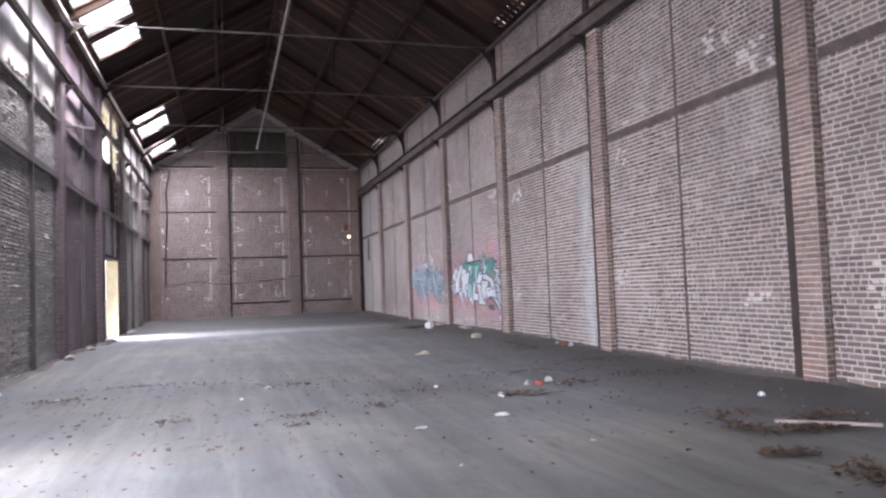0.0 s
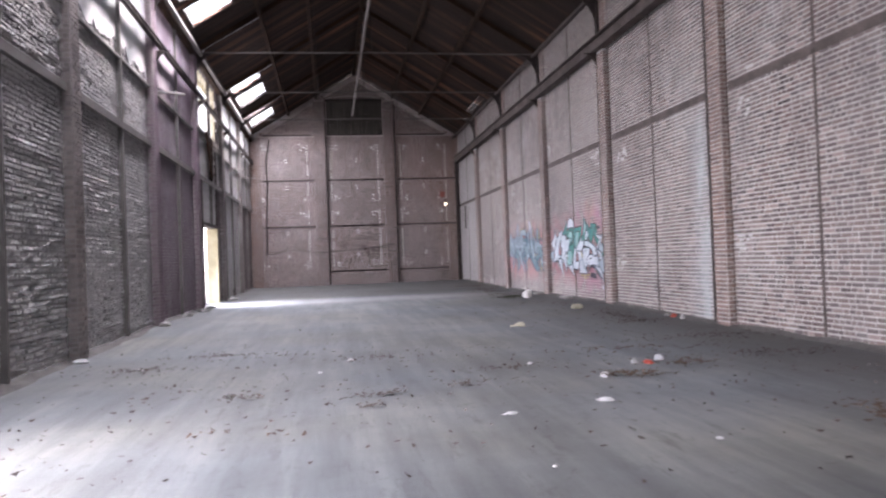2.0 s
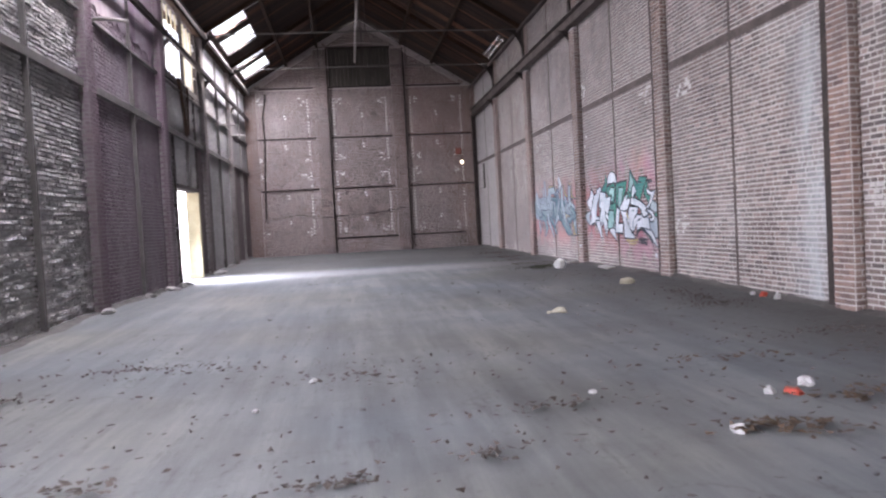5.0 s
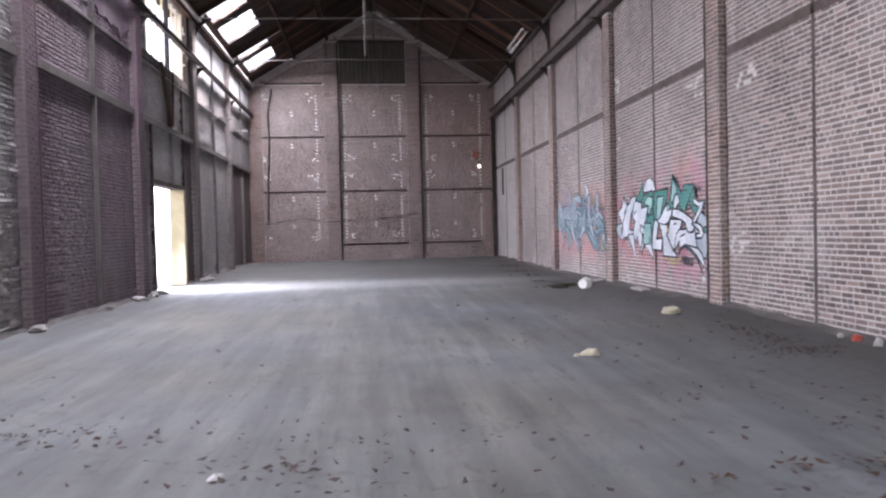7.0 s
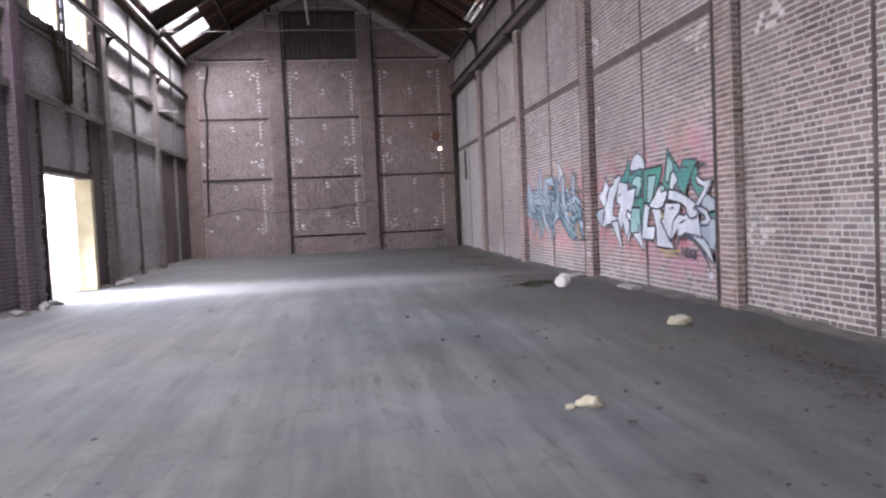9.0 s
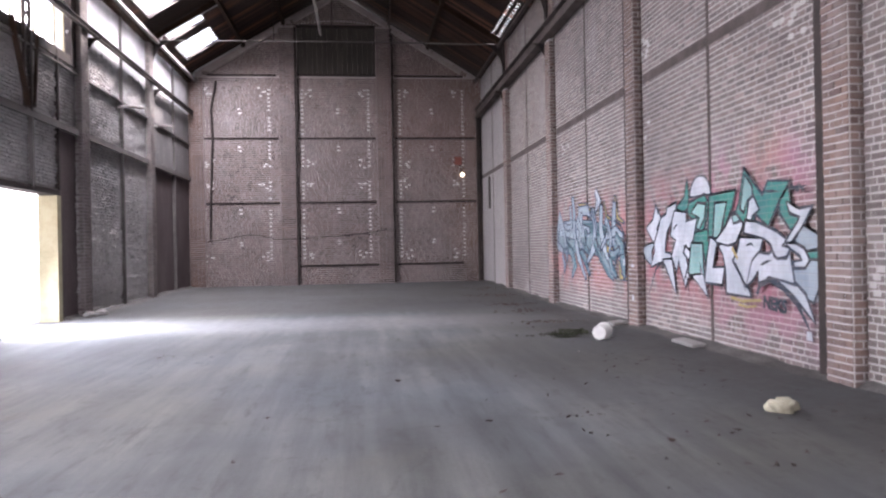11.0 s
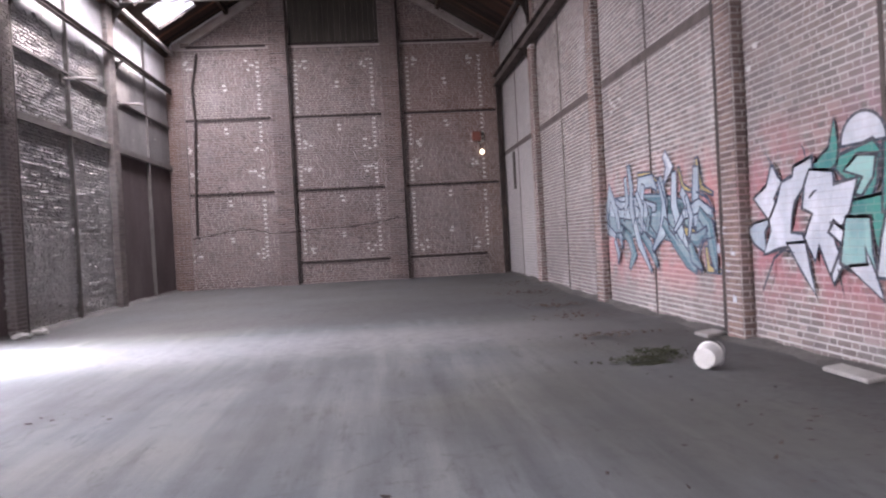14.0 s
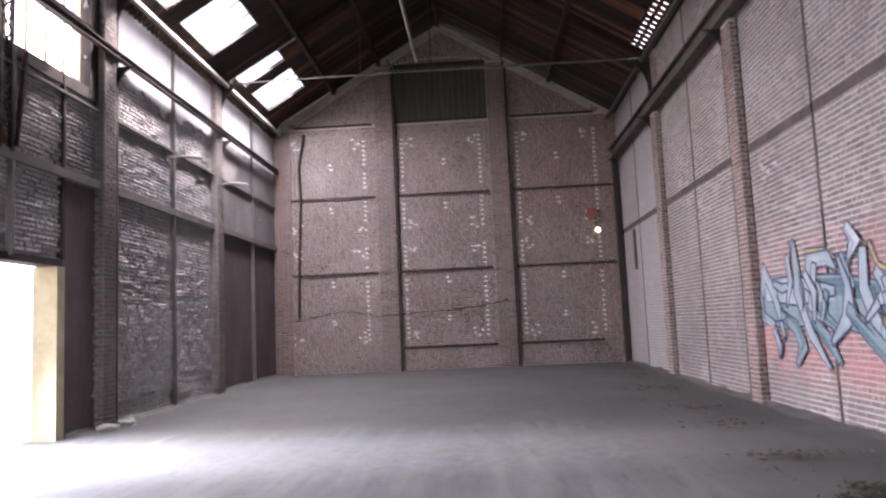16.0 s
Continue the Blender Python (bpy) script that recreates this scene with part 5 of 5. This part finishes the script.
east = lambda u, z, o: (XE - o, u, z)
west = lambda u, z, o: (XW + o, u, z)
north = lambda u, z, o: (u, YN - o, z)
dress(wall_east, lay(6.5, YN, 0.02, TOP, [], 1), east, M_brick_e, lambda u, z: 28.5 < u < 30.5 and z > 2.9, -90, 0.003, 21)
west_holes = [(d0[0] - 0.1, d0[1] + 0.06, -1, d0[2] + 0.05), (WINDOW[0], WINDOW[1], WINDOW[2] - 0.05, WINDOW[3])]
west_holes += [(37.2, YN, -1, 4.4), (29.7, 30.8, -1, 4.4)]  # smooth painted render instead of bricks
laid = lay(8.0, YN, 0.02, TOP, west_holes, 2, 0.11, 0.225, 0.012)
dress(wall_west, [b for b in laid if not 20.0 < b[0] < 25.6], west, M_brick_w, lambda u, z: 31.9 < u < 34.5 and z > 0.6, 90, 0.012, 22, 0.042)
part("brickwork", brick_mesh([b for b in laid if 20.0 < b[0] < 25.6], west, 0.008, 26, 0.014), M_brick_w, wall_west, kind="stuff")


def plaster(y0, y1, z0, z1, mat, label, ragged=0.3, proud=0.03):
    """A coat of render on the west wall, its lower edge broken away."""
    n = int((y1 - y0) / 0.12)
    edge = [(XW - 0.05, y0 + (y1 - y0) * k / n, z0 + ragged * (noise.noise((k * 0.23, y0, 1.0)) + 0.5 * noise.noise((k * 0.9, y0, 4.0)))) for k in range(n + 1)]
    m = Mesh()
    m.prism(edge + [(XW - 0.05, y1, z1), (XW - 0.05, y0, z1)], (0.05 + proud, 0, 0))
    part("plaster_coat", m, mat, wall_west, label)


bays = {k: (COLS[k] + 0.1, (COLS[k + 1] - 0.55) if k + 1 < len(COLS) else YN) for k in range(len(COLS))}
M_plaster = brick_material("cloudy_plaster", [(0.42, 0.42, 0.425), (0.45, 0.445, 0.45)], (0.6, 0.6, 0.61), 0.8, purple=True)
M_plaster_dark = plain("dark_painted_render", [(0.06, 0.045, 0.048), (0.095, 0.074, 0.076), (0.14, 0.115, 0.115)], 0.9, 0.9, relief=0.004, stretch=(1, 1, 0.4), fine=25.0)
M_plaster_grey = plain("mid_grey_plaster", [(0.1, 0.095, 0.095), (0.16, 0.152, 0.15), (0.24, 0.23, 0.228)], 0.8, 0.92, relief=0.006, stretch=(1, 1, 0.5), fine=20.0)
plaster(*bays[3], 5.6, TOP, M_plaster, "cloudy grey plaster, broken away below")
plaster(*bays[4], 6.1, TOP, M_plaster, "cloudy grey plaster, broken away below")
plaster(*bays[5], 6.2, TOP, M_plaster, "purple washed plaster, broken away below")
plaster(*bays[7], 6.75, TOP, M_plaster, "cloudy grey plaster, broken away below")
# end bay: pale plaster above z 7, darker grey below it
plaster(*bays[8], 7.0, TOP, M_plaster, "cloudy grey plaster above the crane beam", 0.0)
plaster(*bays[8], 4.56, 6.99, M_plaster_grey, "sooty grey plaster", 0.0)
plaster(37.19, YN, 0.1, 4.4, M_plaster_dark, "dark painted render", 0.0, -0.005)
plaster(29.78, 30.8, 0.1, 4.4, M_plaster_dark, "dark painted render", 0.0, -0.005)
flat = lay(XW, XE, 0.1, TOP, [(0.35, 3.55, 8.58, 20)], 3)
top = [b for b in lay(XW, XE, TOP + 0.1, 11.7, [(0.35, 3.55, 8.58, 10.6)], 4) if b[1] < APEX - 0.2 - SLOPE * abs(b[0] - CX)]
dress(wall_north, flat + top, north, M_brick_n, lambda u, z: 0.8 < u < 3.2 and z > 1.1, 0, 0.004, 23)

# pale bricks in dotted upright rows on the gable
pale = []
for x, d in ((-3.35, 1), (-0.72, -1), (0.58, 1), (3.22, -1), (4.48, 1), (7.05, -1)):
    z = 1.3
    while z < 8.1:
        shift = 0.0
        for zc in (1.35, 4.35, 4.95, 8.0):
            shift = max(shift, 0.28 - 0.9 * abs(z - zc))
        if rng.random() < 0.93 and not any(abs(z - zg) < 0.12 for zg in (6.07, 3.5)) and (abs(z - 4.65) > 0.2):
            pale.append((x, z, 0.11, 0.066))
            if shift > 0.08:
                for _ in range(2):
                    pale.append((x + d * (0.1 + 0.34 * rng.random()), z + 0.08 * rng.randint(-1, 1), 0.11, 0.066))
        z += 0.16
for x in (-1.9, 1.95, 5.75):
    for z in (7.1, 7.25, 5.6, 5.75, 3.1, 3.25, 1.95, 1.85):
        pale.append((x + 0.06 * rng.random(), z, 0.12, 0.066))
for k in range(24):
    pale.append((0.5 + 3.0 * k / 23, 10.68 + 0.12 * math.sin(math.pi * k / 23), 0.06, 0.06))
pb = thing("pale_bricks", brick_mesh(pale, lambda u, z, o: (u, YN - 0.006 - o, z), 0.004, 9), M_pale, "pale lime-washed bricks dotted in upright rows", "bricks", kind="stuff")
for y0, z0 in ((9.4, 1.2), (9.2, 4.9), (8.9, 4.6), (10.0, 5.4), (13.2, 4.0), (13.3, 1.6), (9.5, 6.3), (13.1, 4.5), (25.0, 3.6), (19.0, 1.2), (18.7, 3.9), (30.0, 4.0), (24.9, 5.0), (20.6, 4.1), (6.9, 1.5), (7.2, 5.2), (7.0, 1.2)):
    ps = [(y0 + 0.122 * i + 0.06 * (j % 2), z0 + COURSE * j, 0.108, 0.07) for i in range(-2, 3) for j in range(-2, 3) if rng.random() < 0.3]
    pb = thing("pale_bricks", brick_mesh(ps, lambda u, z, o: (XE - 0.007 - o, u, z), 0.003, int(y0 * 10)), M_pale_e, "patch of pale replacement bricks in the wall", "bricks", "pale brick patches", "stuff")


def pier(name, mats, x0, x1, y0, y1, z1, front, label, group):
    """A brick pier: mortar core with bricks on its front and near side."""
    core_mat, brick_mat = mats
    m = Mesh()
    m.box(x0, x1, y0, y1, -0.05, z1)
    p = thing(name, m, core_mat, label, "pier", group, "structure")
    out = Mesh()
    r = random.Random(int(100 * (x0 + y0)) + 7)

    def add(mesh):
        n = len(out.v)
        out.v += mesh.v
        out.f += [tuple(n + i for i in f) for f in mesh.f]

    if front == "y":
        u0, u1, v0, v1 = x0, x1, y0, y0
        face = lambda u, z, o: (u, y0 - o, z)
        sides = []
    else:
        u0, u1 = y0, y1
        face = (lambda u, z, o: (x0 - o, u, z)) if front == "-x" else (lambda u, z, o: (x1 + o, u, z))
        sides = [lambda u, z, o: (u, y0 - o, z)]
    w = u1 - u0
    rows, rows_side = [], []
    for c in range(int(z1 / COURSE)):
        z = c * COURSE + 0.04
        cuts = (0.0, 0.5, 1.0) if c % 2 else (0.0, 0.26, 0.74, 1.0)
        for a, b in zip(cuts, cuts[1:]):
            rows.append((u0 + w * (a + b) / 2, z, w * (b - a) - 0.012, 0.066))
        d = x1 - x0
        if c % 2:
            rows_side.append((x0 + d / 2, z, d - 0.01, 0.066))
        else:
            rows_side.append((x0 + d / 2 + (-1 if front == "-x" else 1) * d * 0.2, z, d * 0.5, 0.066))
    add(brick_mesh(rows, lambda u, z, o: face(u, z, o + 0.008), 0.008, 3))
    for s in sides:
        add(brick_mesh(rows_side, lambda u, z, o: s(u, z, o + 0.006), 0.006, 4))
    part("brickwork", out, brick_mat, p, kind="stuff")
    return p


for s in COLS:
    if s > 3:
        pier("brick_pier", (M_mortar, M_brick_p), XE - 0.15, XE + 0.02, s - 0.53, s - 0.11, RAIL_Z[0] - 0.02 if s > 0 else TOP, "-x", "projecting red brick pier beside a steel column", "wall piers")
        pier("brick_pier", (M_mortar, M_brick_p), XE - 0.04, XE + 0.02, s - 0.53, s - 0.11, TOP, "-x", "flat brick strip above the crane beam", "wall piers")
        pier("brick_pier", (M_mortar_wp, M_brick_wp), XW - 0.02, XW + 0.16, s - 0.55, s - 0.11, TOP, "+x", "projecting weathered brick pier beside a steel column", "wall piers")
for xa, xb in PIL:
    pier("brick_pilaster", (M_mortar_n, M_brick_n), xa, xb, YN - 0.12, YN + 0.02, 10.55, "y", "flat brick pilaster on the gable wall", "gable pilasters")
pier("brick_pilaster", (M_mortar_n, M_brick_n), XW, XW + 0.62, YN - 0.1, YN + 0.02, 8.4, "y", "flat brick pilaster in the gable corner", "gable pilasters")
